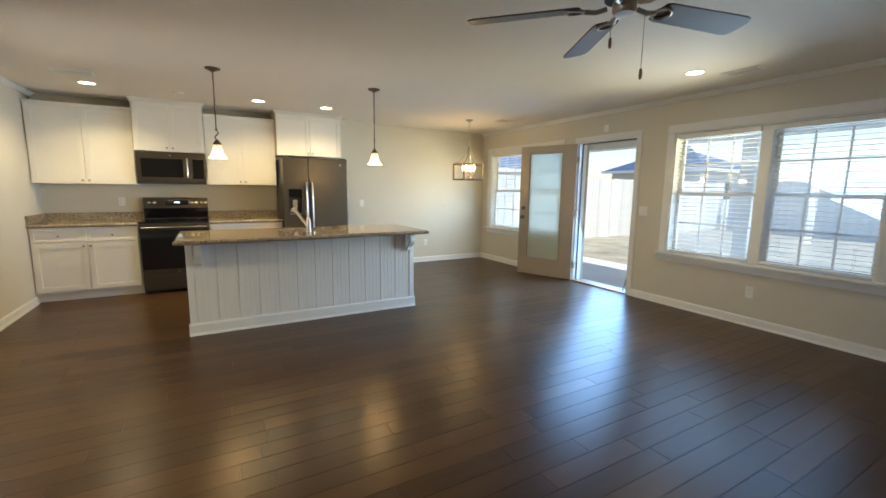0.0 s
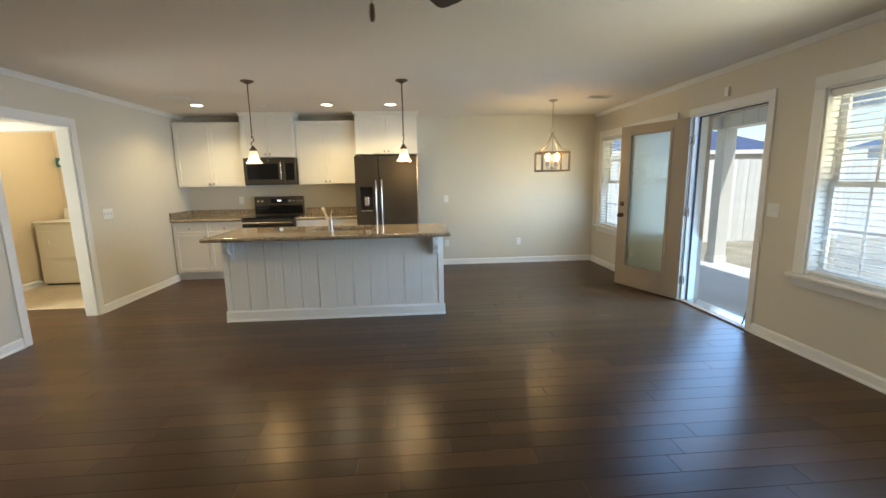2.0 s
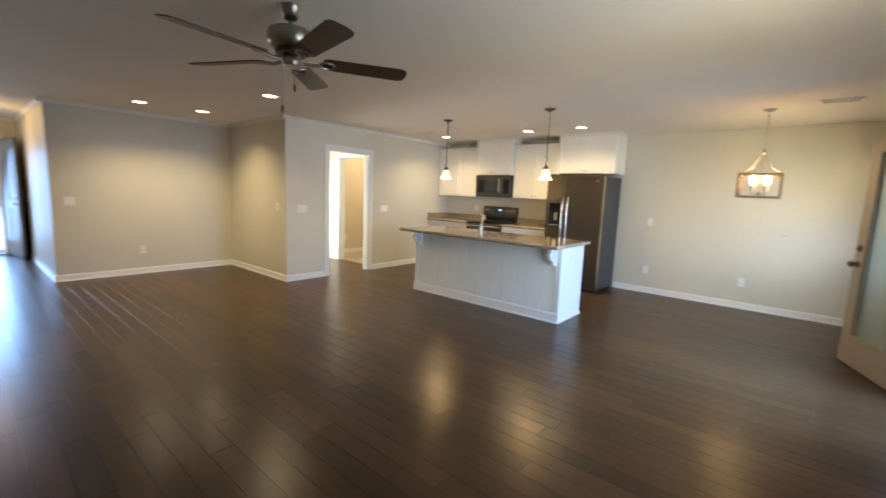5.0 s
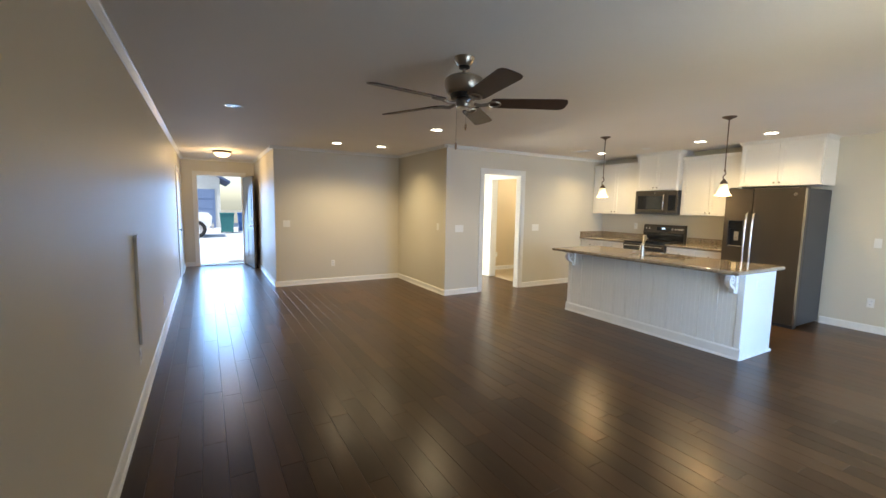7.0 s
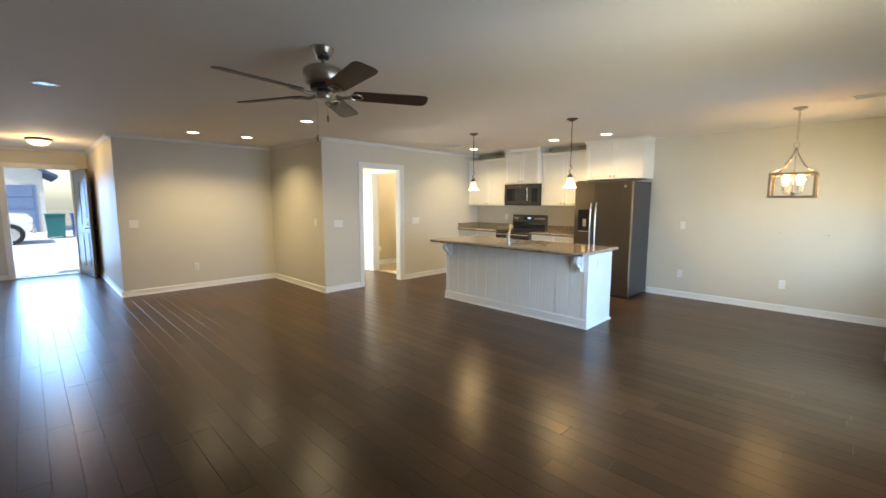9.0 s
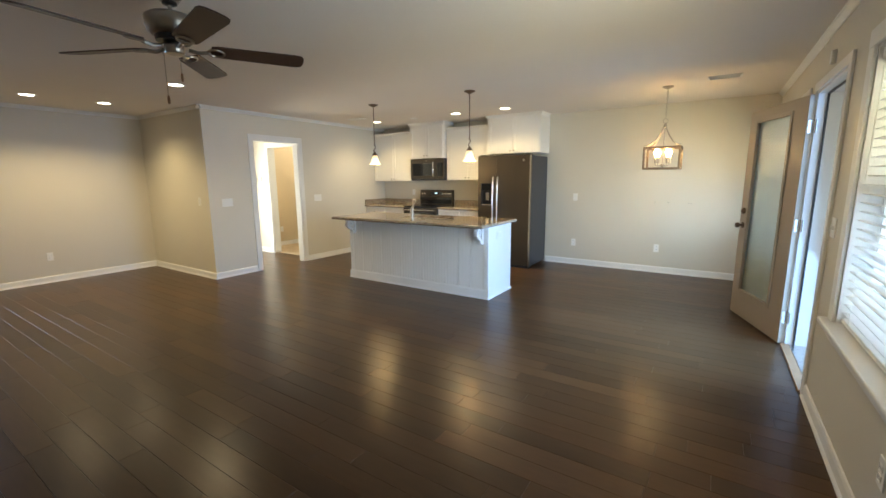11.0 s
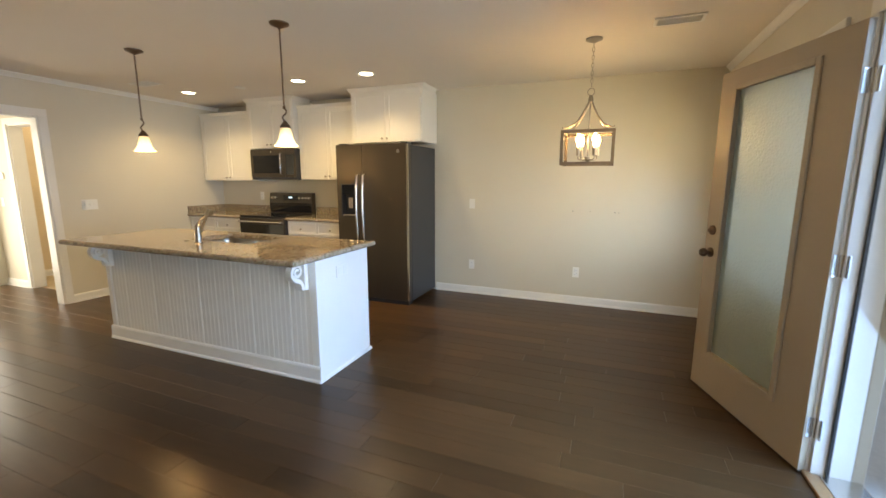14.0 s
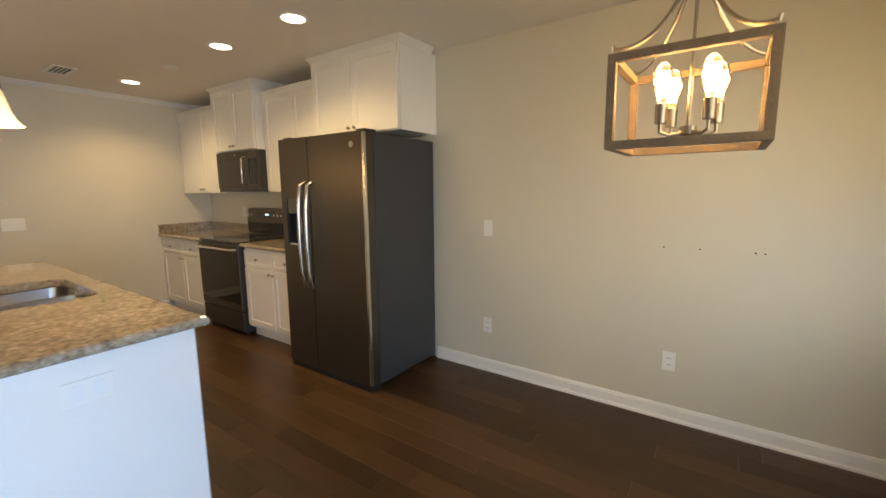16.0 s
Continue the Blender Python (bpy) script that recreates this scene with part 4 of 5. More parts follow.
def faucet():
    bx, by = 1.26, 4.685
    c = thing("faucet", (bx, by, 0.91), "brushed nickel kitchen faucet with a pull-out spout", "faucet")
    part("base", lathe([(0, 0), (0.031, 0), (0.031, 0.006), (0.026, 0.010), (0.0245, 0.05), (0.023, 0.10), (0.021, 0.125), (0.016, 0.138), (0.008, 0.145), (0, 0.146)], (bx, by, 0.911), seg=24), M_NICKEL, c, smooth=True)
    d = Vector((-0.48, 0.88, 0)).normalized()
    pts, tap = [], []
    for s, z, r in ((0.0, 0.965, 0.014), (0.03, 0.982, 0.014), (0.10, 1.043, 0.0135), (0.165, 1.100, 0.0145), (0.19, 1.120, 0.019), (0.207, 1.129, 0.022)):
        pts.append((bx + d.x * s, by + d.y * s, z))
        tap.append(r)
    spout = part("spout", tube(pts, 0.015, taper=tap, seg=14), M_NICKEL, c, smooth=True)
    head = [(bx + d.x * s, by + d.y * s, z) for s, z in ((0.200, 1.126), (0.218, 1.131), (0.234, 1.122), (0.240, 1.106))]
    part("spray_head", tube(head, 0.022, taper=[0.021, 0.024, 0.024, 0.020], seg=14), M_NICKEL, spout, smooth=True)
    part("lever", tube([(bx, by, 1.045), (bx + 0.001, by + 0.022, 1.072), (bx + 0.002, by + 0.055, 1.098), (bx + 0.002, by + 0.085, 1.116), (bx + 0.002, by + 0.10, 1.120)], 0.008, taper=[0.012, 0.009, 0.006, 0.0065, 0.005]), M_NICKEL, c, smooth=True)
    for sx, h in ((1.09, 0.02),):
        part("hole_cover", lathe([(0, 0.006), (0.018, 0.005), (0.021, 0.0005)], (sx, 4.715, 0.911), seg=16), M_NICKEL, c)


faucet()


# ---- lights ----
def downlight(x, y, lit=True, power=42):
    c = thing("downlight", (x, y, CEIL), "white round recessed ceiling downlight, " + ("lit" if lit else "switched off"), "downlight", "recessed downlights")
    part("trim_ring", lathe([(0.068, -0.0025), (0.072, -0.008), (0.088, -0.006), (0.095, -0.0015), (0.068, -0.0015)], (x, y, CEIL), seg=28), M_PLATE, c, smooth=True)
    part("lens", lathe([(0, -0.004), (0.0675, -0.004)], (x, y, CEIL), seg=28), M_CANGLOW if lit else M_PLATE, c)
    if lit:
        lamp("downlight_lamp", "SPOT", look((x, y, CEIL - 0.012), (x, y, 0)), power, WARM_CAN, r=0.06, cone=140)


WARM_CAN = (1.0, 0.77, 0.43)
for x, y, lit in ((-0.67, 6.21, 1), (1.005, 6.21, 1), (1.852, 6.215, 1), (-2.318, 1.958, 1), (-2.26, 2.686, 1), (-0.373, 2.711, 1), (4.30, 2.645, 1), (-0.41, 0.385, 0)):
    downlight(x, y, bool(lit), 54 if y < 3 and x < 3 else 22 if x > 4 else 30 if x > 1.5 else 44)


def pendant(x, y, turn):
    c = thing("pendant_light", (x, y, 1.62), "bronze pendant lamp with a lit bell-shaped alabaster glass shade", "pendant light", "island pendants")
    part("canopy", lathe([(0, 2.4385), (0.066, 2.4385), (0.064, 2.43), (0.03, 2.415), (0.012, 2.405), (0, 2.405)], (x, y, 0), seg=24), M_BRONZE, c, smooth=True)
    part("rod", tube([(x, y, 2.406), (x, y, 1.885)], 0.0055), M_BRONZE, c)
    hook = []
    for k in range(15):
        a = math.pi * 2 * k / 14
        hook.append((x + 0.015 * math.sin(a) * math.cos(turn), y + 0.015 * math.sin(a) * math.sin(turn), 1.885 - 0.088 * k / 14))
    part("scroll_hook", tube(hook, 0.0055, seg=8), M_BRONZE, c, smooth=True)
    part("knuckle", lathe([(0, 1.902), (0.008, 1.899), (0.011, 1.89), (0.008, 1.881), (0, 1.878)], (x, y, 0), seg=14), M_BRONZE, c, smooth=True)
    part("cap", lathe([(0, 1.800), (0.012, 1.798), (0.020, 1.782), (0.034, 1.766), (0.037, 1.750), (0.031, 1.750)], (x, y, 0), seg=22), M_BRONZE, c, smooth=True)
    part("shade", lathe([(0.032, 1.752), (0.036, 1.738), (0.042, 1.712), (0.050, 1.675), (0.062, 1.648), (0.080, 1.628), (0.077, 1.627), (0.059, 1.648), (0.047, 1.675), (0.039, 1.712), (0.033, 1.738)], (x, y, 0), seg=28), M_SHADE, c, "glowing alabaster glass", True)
    lamp("pendant_lamp", "POINT", pose(x, y, 1.60), 8, WARM, r=0.06)


pendant(0.485, 4.862, 0.4)
pendant(2.037, 4.838, 1.2)


def chandelier():
    x, y, z0, z1 = 4.015, 5.952, 1.505, 1.765
    hx, hy, t = 0.182, 0.155, 0.023
    c = thing("chandelier", (x, y, z0), "rectangular grey wood and nickel lantern chandelier with four lit filament bulbs", "chandelier")
    for sx in (-1, 1):
        for sy in (-1, 1):
            part("post", box(x + sx * hx - t / 2, x + sx * hx + t / 2, y + sy * hy - t / 2, y + sy * hy + t / 2, z0 + t, z1 - t, 0.0015), M_GREYWOOD, c)
    for z in (z0, z1 - t):
        for s in (-1, 1):
            part("rail", box(x - hx - t / 2, x + hx + t / 2, y + s * hy - t / 2, y + s * hy + t / 2, z, z + t, 0.0015), M_GREYWOOD, c)
            part("rail", box(x + s * hx - t / 2, x + s * hx + t / 2, y - hy + t / 2, y + hy - t / 2, z, z + t, 0.0015), M_GREYWOOD, c)
    for sx in (-1, 1):
        for sy in (-1, 1):
            pts = []
            for k in range(9):
                u = k / 8
                pts.append((x + sx * (0.012 + (hx - 0.012) * u), y + sy * (0.010 + (hy - 0.010) * u), 1.985 - (1.985 - z1 - 0.012) * (1 - (1 - u) ** 2.2)))
            pts.append((x + sx * hx, y + sy * hy, z1 + 0.022))
            part("arm", tube(pts, 0.006, seg=8), M_NICKEL, c, smooth=True)
    part("stem", tube([(x, y, 2.0), (x, y, 1.555)], 0.0055), M_NICKEL, c)
    part("finial", lathe([(0, 2.035), (0.012, 2.03), (0.02, 2.0), (0.018, 1.985), (0.006, 1.975)], (x, y, 0), seg=16), M_NICKEL, c, smooth=True)
    part("hub", lathe([(0, 1.575), (0.022, 1.572), (0.024, 1.548), (0.012, 1.535), (0, 1.53)], (x, y, 0), seg=18), M_NICKEL, c, smooth=True)
    for k in range(4):
        a = radians(38 + 90 * k)
        bx, by = x + 0.085 * math.cos(a), y + 0.075 * math.sin(a)
        arm = part("candle_arm", tube([(x + 0.015 * math.cos(a), y + 0.015 * math.sin(a), 1.555), (x + 0.06 * math.cos(a), y + 0.055 * math.sin(a), 1.546), (bx, by, 1.556), (bx, by, 1.58)], 0.005, seg=8), M_NICKEL, c, smooth=True)
        part("socket", lathe([(0, 1.578), (0.016, 1.58), (0.017, 1.635), (0.013, 1.637)], (bx, by, 0), seg=16), M_NICKEL, arm, smooth=True)
        b = part("bulb", lathe([(0.011, 1.637), (0.013, 1.65), (0.024, 1.685), (0.028, 1.71), (0.022, 1.735), (0.008, 1.748), (0, 1.75)], (bx, by, 0), seg=18), M_BULBGLASS, arm, "clear filament bulb", True)
        b.visible_shadow = False
        fil = bmesh.new()
        for s in range(4):
            an = math.pi / 2 * s
            tube([(bx + 0.006 * math.cos(an), by + 0.006 * math.sin(an), 1.655), (bx + 0.010 * math.cos(an), by + 0.010 * math.sin(an), 1.722)], 0.0034, fil, seg=6)
        part("filament", fil, M_FILAMENT, arm)
        lamp("bulb_lamp", "POINT", pose(bx, by, 1.70), 1.3, WARM, r=0.02)
    part("canopy", lathe([(0, 2.4385), (0.062, 2.4385), (0.060, 2.428), (0.03, 2.416), (0.01, 2.408), (0, 2.408)], (x, y, 0), seg=24), M_NICKEL, c, smooth=True)
    z, k = 2.405, 0
    while z > 2.10:
        pts = []
        for j in range(13):
            a = 2 * math.pi * j / 12
            u, v = 0.009 * math.cos(a), 0.017 * math.sin(a)
            pts.append((x + (u if k % 2 else 0), y + (0 if k % 2 else u), z - 0.015 + v))
        part("chain_link", tube(pts, 0.0022, seg=6), M_NICKEL, c)
        z, k = z - 0.028, k + 1
    part("ring", tube([(x + 0.026 * math.cos(2 * math.pi * j / 16), y, 2.058 + 0.026 * math.sin(2 * math.pi * j / 16)) for j in range(17)], 0.003, seg=6), M_NICKEL, c)


chandelier()


def ceiling_fan(x, y, start):
    c = thing("ceiling_fan", (x, y, CEIL), "brushed nickel ceiling fan with five dark walnut blades", "ceiling fan")
    part("canopy", lathe([(0, 2.4385), (0.070, 2.4385), (0.069, 2.43), (0.050, 2.392), (0.044, 2.386), (0, 2.385)], (x, y, 0)), M_NICKEL, c, smooth=True)
    part("canopy_collar", lathe([(0, 2.385), (0.036, 2.385), (0.036, 2.372), (0.02, 2.366), (0, 2.366)], (x, y, 0)), M_BLACKP, c)
    part("downrod", tube([(x, y, 2.367), (x, y, 2.315)], 0.011), M_NICKEL, c)
    part("motor", lathe([(0, 2.322), (0.06, 2.321), (0.108, 2.314), (0.126, 2.300), (0.129, 2.285), (0.129, 2.255), (0.122, 2.240), (0.118, 2.222), (0.10, 2.208), (0, 2.206)], (x, y, 0), seg=36), M_NICKEL, c, smooth=True)
    part("flywheel", lathe([(0, 2.206), (0.088, 2.206), (0.084, 2.178), (0, 2.176)], (x, y, 0)), M_BLACKP, c)
    part("switch_housing", lathe([(0.045, 2.176), (0.050, 2.170), (0.050, 2.128), (0.042, 2.118), (0, 2.115)], (x, y, 0)), M_NICKEL, c, smooth=True)
    for k in range(5):
        outline = [(0.185, -0.054), (0.21, -0.062), (0.64, -0.072), (0.672, -0.064), (0.685, -0.04), (0.688, 0.0), (0.685, 0.04), (0.672, 0.064), (0.64, 0.072), (0.21, 0.062), (0.185, 0.054), (0.175, 0.0)]
        tilt = radians(-12)
        turn = radians(start + 72 * k)
        r = Matrix.Translation((x, y, 2.150)) @ Matrix.Rotation(turn, 4, "Z") @ Matrix.Rotation(tilt, 4, "X")
        me = prism(outline, lambda u, v, d: r @ Vector((u, v, d)), 0.007)
        b = part("blade", me, M_BLADE, c, "dark walnut blade")
        iron = tube([r @ Vector((0.07, 0, -0.004)), r @ Vector((0.115, 0, -0.014)), r @ Vector((0.165, 0, -0.006))], 0.011, seg=8)
        loop = [r @ Vector((0.203 + 0.042 * math.cos(2 * math.pi * j / 18), 0.038 * math.sin(2 * math.pi * j / 18), -0.005)) for j in range(19)]
        tube(loop, 0.0065, iron, seg=6)
        part("blade_iron", iron, M_NICKEL, b, "nickel blade bracket", True)
    for (px, py, z) in ((0.036, -0.075, 1.885), (-0.03, 0.04, 2.03)):
        ch = part("pull_chain", tube([(x + px, y + py, 2.11), (x + px, y + py, z)], 0.0016, seg=5), M_NICKEL, c)
        part("pull_knob", lathe([(0, 0), (0.006, -0.004), (0.0075, -0.03), (0.005, -0.045), (0, -0.047)], (x + px, y + py, z), seg=12), M_OAK, ch, "turned wooden pull", True)


ceiling_fan(1.99, 1.612, -83)


def dome_light(x, y, power, colour):
    c = thing("dome_light", (x, y, CEIL), "bronze-rimmed flush dome ceiling light, lit", "ceiling light")
    part("rim", lathe([(0, 2.4385), (0.15, 2.4385), (0.165, 2.425), (0.16, 2.405), (0.14, 2.402)], (x, y, 0), seg=30), M_BRONZE, c, smooth=True)
    part("shade", lathe([(0.145, 2.404), (0.135, 2.375), (0.10, 2.345), (0.05, 2.332), (0, 2.33)], (x, y, 0), seg=30), M_DOME, c, "glowing glass dome", True)
    lamp("dome_lamp", "POINT", pose(x, y, 2.29), power, colour, r=0.10)


dome_light(-4.72, 0.42, 13, WARM)
dome_light(-2.4, 6.35, 17, (1.0, 0.90, 0.70))


def vent(x, y, w, l, label="white louvred ceiling air vent"):
    c = thing("ceiling_vent", (x, y, CEIL), label, "vent", "ceiling vents")
    part("backing", box(x - w / 2 + 0.02, x + w / 2 - 0.02, y - l / 2 + 0.02, y + l / 2 - 0.02, CEIL - 0.003, CEIL - 0.001), M_BLACKP, c)
    part("frame", boxes((x - w / 2, x - w / 2 + 0.02, y - l / 2, y + l / 2, CEIL - 0.010, CEIL - 0.001), (x + w / 2 - 0.02, x + w / 2, y - l / 2, y + l / 2, CEIL - 0.010, CEIL - 0.001), (x - w / 2 + 0.02, x + w / 2 - 0.02, y - l / 2, y - l / 2 + 0.02, CEIL - 0.010, CEIL - 0.001), (x - w / 2 + 0.02, x + w / 2 - 0.02, y + l / 2 - 0.02, y + l / 2, CEIL - 0.010, CEIL - 0.001)), M_PLATE, c)
    n = 5
    for k in range(n):
        if w < l:
            xx = x - w / 2 + 0.025 + (w - 0.05) * k / (n - 1)
            bm = box(xx - 0.0025, xx + 0.0025, y - l / 2 + 0.02, y + l / 2 - 0.02, CEIL - 0.012, CEIL - 0.0035)
        else:
            yy = y - l / 2 + 0.025 + (l - 0.05) * k / (n - 1)
            bm = box(x - w / 2 + 0.02, x + w / 2 - 0.02, yy - 0.0025, yy + 0.0025, CEIL - 0.012, CEIL - 0.0035)
        part("slat", bm, M_PLATE, c)


vent(4.55, 5.75, 0.30, 0.15)
vent(4.60, 2.39, 0.15, 0.30)
vent(-0.68, 5.70, 0.32, 0.17)
sd = thing("smoke_detector", (0.15, 6.23, CEIL), "small round white ceiling sensor", "sensor")
part("body", lathe([(0, -0.012), (0.055, -0.010), (0.062, -0.001)], (0.15, 6.23, CEIL)), M_PLATE, sd, smooth=True)


# ---- plates on the walls ----
def plate(name, label, at, facing, gangs=1, kind="switch"):
    """facing: the angle about z of the way that the plate looks; 0 is -y."""
    c = thing(name, (0, 0, 0), label, name.split("_")[-1] if name != "wall_outlet" else "socket", name + "s")
    w = 0.07 + 0.046 * (gangs - 1)
    part("cover", box(-w / 2, w / 2, -0.006, -0.0006, -0.058, 0.058, 0.002), M_PLATE, c)
    for g in range(gangs):
        u = (g - (gangs - 1) / 2) * 0.046
        if kind == "switch":
            part("rocker", box(u - 0.0055, u + 0.0055, -0.013, -0.0062, -0.012, 0.012, 0.002), M_PLATE, c)
        else:
            for z in (-0.02, 0.02):
                s = part("receptacle", box(u - 0.017, u + 0.017, -0.0085, -0.0062, z - 0.014, z + 0.014, 0.003), M_VINYL, c)
                part("slot", boxes((u - 0.008, u - 0.006, -0.0092, -0.0087, z - 0.004, z + 0.005), (u + 0.006, u + 0.008, -0.0092, -0.0087, z - 0.004, z + 0.005)), M_BLACKP, s)
    c.matrix_basis = pose(*at, 0, 0, facing)
    return c


SW, OUT = "white light switch plate on the greige wall", "white duplex socket on the greige wall"
plate("light_switch", SW, (2.668, W_N, 1.107), 0)
plate("wall_outlet", OUT, (2.669, W_N, 0.364), 0, kind="outlet")
plate("wall_outlet", OUT, (3.897, W_N, 0.366), 0, kind="outlet")
plate("wall_outlet", "white duplex socket above the worktop", (-0.62, W_N, 1.15), 0, kind="outlet")
plate("light_switch", "white double switch plate beside the patio door", (W_E, 3.65, 1.12), -90, 2)
plate("wall_outlet", "white duplex socket under the window", (W_E, 2.38, 0.35), -90, kind="outlet")
plate("light_switch", "white triple switch plate beside the opening", (W_W, 3.73, 1.10), 90, 3)
plate("light_switch", "white triple switch plate near the kitchen", (W_W, 5.39, 1.10), 90, 3)
plate("light_switch", SW, (HALL_X, 1.33, 1.11), 90, 2)
plate("wall_outlet", OUT, (HALL_X, 2.14, 0.37), 90, kind="outlet")
plate("light_switch", SW, (-1.66, JOG_Y, 1.12), 0)
for px in (-1.14, 0.81):
    plate("wall_outlet", OUT, (px, W_S, 0.36), 180, kind="outlet")
plate("light_switch", SW, (-3.84, W_S, 1.09), 180)
th = thing("thermostat", (-3.08, 5.28, 1.43), "white wall alarm panel with a grey screen", "control panel")
part("case", box(-3.175, -3.02, 5.255, 5.2795, 1.37, 1.49, 0.004), M_PLATE, th)
part("screen", box(-3.155, -3.04, 5.2525, 5.2545, 1.43, 1.48), M_SINK, th)
tb = thing("thermostat", (-2.9, 5.28, 1.43), "small white wall thermostat", "thermostat")
part("case", box(-2.93, -2.86, 5.258, 5.2795, 1.39, 1.47, 0.004), M_PLATE, tb)
plate("light_switch", SW, (-3.0, 5.28, 1.10), 0)
chm = thing("door_sensor", (W_E, 4.29, 2.2), "small white plastic sensor above the patio door", "sensor")
part("case", box(W_E - 0.028, W_E - 0.0008, 4.265, 4.315, 2.165, 2.25, 0.004), M_PLATE, chm)

# ---- laundry ----
dr = thing("clothes_dryer", (-2.9, 6.9, 0), "white enamel front-loading clothes dryer with a rear console", "dryer")
part("cabinet", box(-3.24, -2.56, 6.57, 7.19, 0.03, 0.90, 0.012), M_ENAMEL, dr)
part("top", box(-3.245, -2.555, 6.555, 7.10, 0.901, 0.93, 0.010), M_ENAMEL, dr)
ddoor = part("door", box(-3.17, -2.63, 6.558, 6.569, 0.40, 0.80, 0.005), M_ENAMEL, dr)
part("handle", box(-3.09, -3.06, 6.54, 6.557, 0.58, 0.66, 0.004), M_ENAMEL, ddoor)
part("kick_panel", box(-3.235, -2.565, 6.562, 6.5695, 0.05, 0.36, 0.004), M_ENAMEL, dr)
part("plinth", box(-3.22, -2.58, 6.60, 7.18, 0.001, 0.03), M_BLACKP, dr)
con = part("console", prism([(7.10, 0.931), (7.185, 0.931), (7.185, 1.10), (7.15, 1.10), (7.115, 1.08)], lambda u, v, d: (-3.24 + 0.68 * d, u, v), 1.0), M_ENAMEL, dr)
part("dial", lathe([(0, 0), (0.035, 0), (0.032, -0.02), (0, -0.022)], (-3.08, 7.107, 1.02), axis="y", seg=20), M_CHROME, con, smooth=True)
pic = thing("wall_picture", (-3.28, 7.19, 1.78), "small teal and white framed picture on the laundry wall", "picture")
part("frame", box(-3.295, -3.15, 7.183, 7.2025, 1.71, 1.85, 0.003), M_TEAL, pic)
part("print", lathe([(0, 0), (0.04, 0), (0.04, -0.002), (0, -0.002)], (-3.215, 7.1825, 1.775), axis="y", seg=20), M_PLATE, pic)
plate("wall_outlet", "white duplex socket low on the laundry wall", (-3.30, 5.95, 0.36), 90, kind="outlet")

# ---- small things on the long walls ----
cc = thing("cable_cover", (0.79, W_S, 0.44), "narrow painted cable cover running up the long wall", "cable cover")
part("channel", box(0.77, 0.81, W_S + 0.0006, W_S + 0.022, 0.44, 1.21, 0.004), M_WALL, cc)
part("end_cap", box(0.767, 0.813, W_S + 0.0006, W_S + 0.025, 1.211, 1.228, 0.004), M_PLATE, cc)
for ax, az in ((3.83, 1.052), (4.01, 1.05), (4.26, 1.048), (4.30, 1.047)):
    wa = thing("wall_anchor", (ax, W_N, az), "tiny dark screw anchor in the dining wall", "wall anchor", "wall anchors")
    part("plug", lathe([(0, -0.002), (0.004, -0.002), (0.005, -0.0006)], (ax, W_N, az), axis="y", seg=10), M_SLATESIDE, wa)
casing_x("closet_casing", W_S, 1, -5.35, -4.52, 2.04, "white casing of a closed door in the entry passage")
cd = thing("closet_door", (-4.93, W_S, 0), "white painted panel door, closed, in the entry passage", "door")
part("leaf", box(-5.345, -4.525, W_S + 0.0008, W_S + 0.010, 0.012, 2.035), M_TRIM, cd)
for z0, z1 in ((0.2, 0.85), (1.0, 1.9)):
    for x0, x1 in ((-5.25, -4.98), (-4.89, -4.62)):
        part("panel", box(x0, x1, W_S + 0.0105, W_S + 0.018, z0, z1, 0.005), M_TRIM, cd)
part("knob", lathe([(0, 0), (0.03, 0), (0.028, 0.006), (0.011, 0.01), (0.011, 0.03), (0.026, 0.038), (0.024, 0.055), (0, 0.06)], (-4.58, W_S + 0.010, 0.95), axis="y", seg=16), M_NICKEL, cd, smooth=True)


# ---- outdoors ----
structure("ground", boxes((-90, 90, -90, 90, -0.6, -0.16)), M_GROUND, "dormant brown lawn and bare soil")
structure("patio_slab", box(W_E + 0.15, 7.45, 1.0, 7.12, -0.155, -0.06, 0.01), M_CONCRETE, "pale concrete patio slab")
structure("driveway", box(-30, FRONT_X - 0.15, -9, 7, -0.158, -0.08), M_CONCRETE, "sunlit concrete driveway")
structure("porch_ceiling", box(W_E + 0.15, 7.55, 0.8, 7.25, 2.46, 2.50), M_VINYL, "white porch soffit")
structure("roof", box(FRONT_X - 0.6, 7.6, -1.0, 7.4, 2.58, 2.75), M_ROOF, "shingle roof deck")
structure("porch_beam", boxes((7.16, 7.44, 0.8, 7.15, 2.16, 2.455), (W_E + 0.151, 7.159, 6.95, 7.15, 2.16, 2.455)), M_SIDING, "board and batten porch beam")
bt = bmesh.new()
for k in range(7):
    box(5.5 + 0.25 * k, 5.535 + 0.25 * k, 6.936, 6.949, 2.16, 2.455, bm=bt)
for k in range(22):
    box(7.145, 7.159, 0.9 + 0.28 * k, 0.94 + 0.28 * k, 2.16, 2.455, bm=bt)
structure("porch_beam_battens", bt, M_SIDING)
for py in (7.0, 3.46):
    c = thing("porch_post", (7.3, py, -0.06), "square pale porch post", "post", "porch posts")
    part("shaft", box(7.20, 7.40, py - 0.10, py + 0.10, -0.06, 2.16, 0.006), M_SIDING, c)
    part("base", box(7.185, 7.415, py - 0.115, py + 0.115, -0.06, 0.06, 0.006), M_SIDING, c)


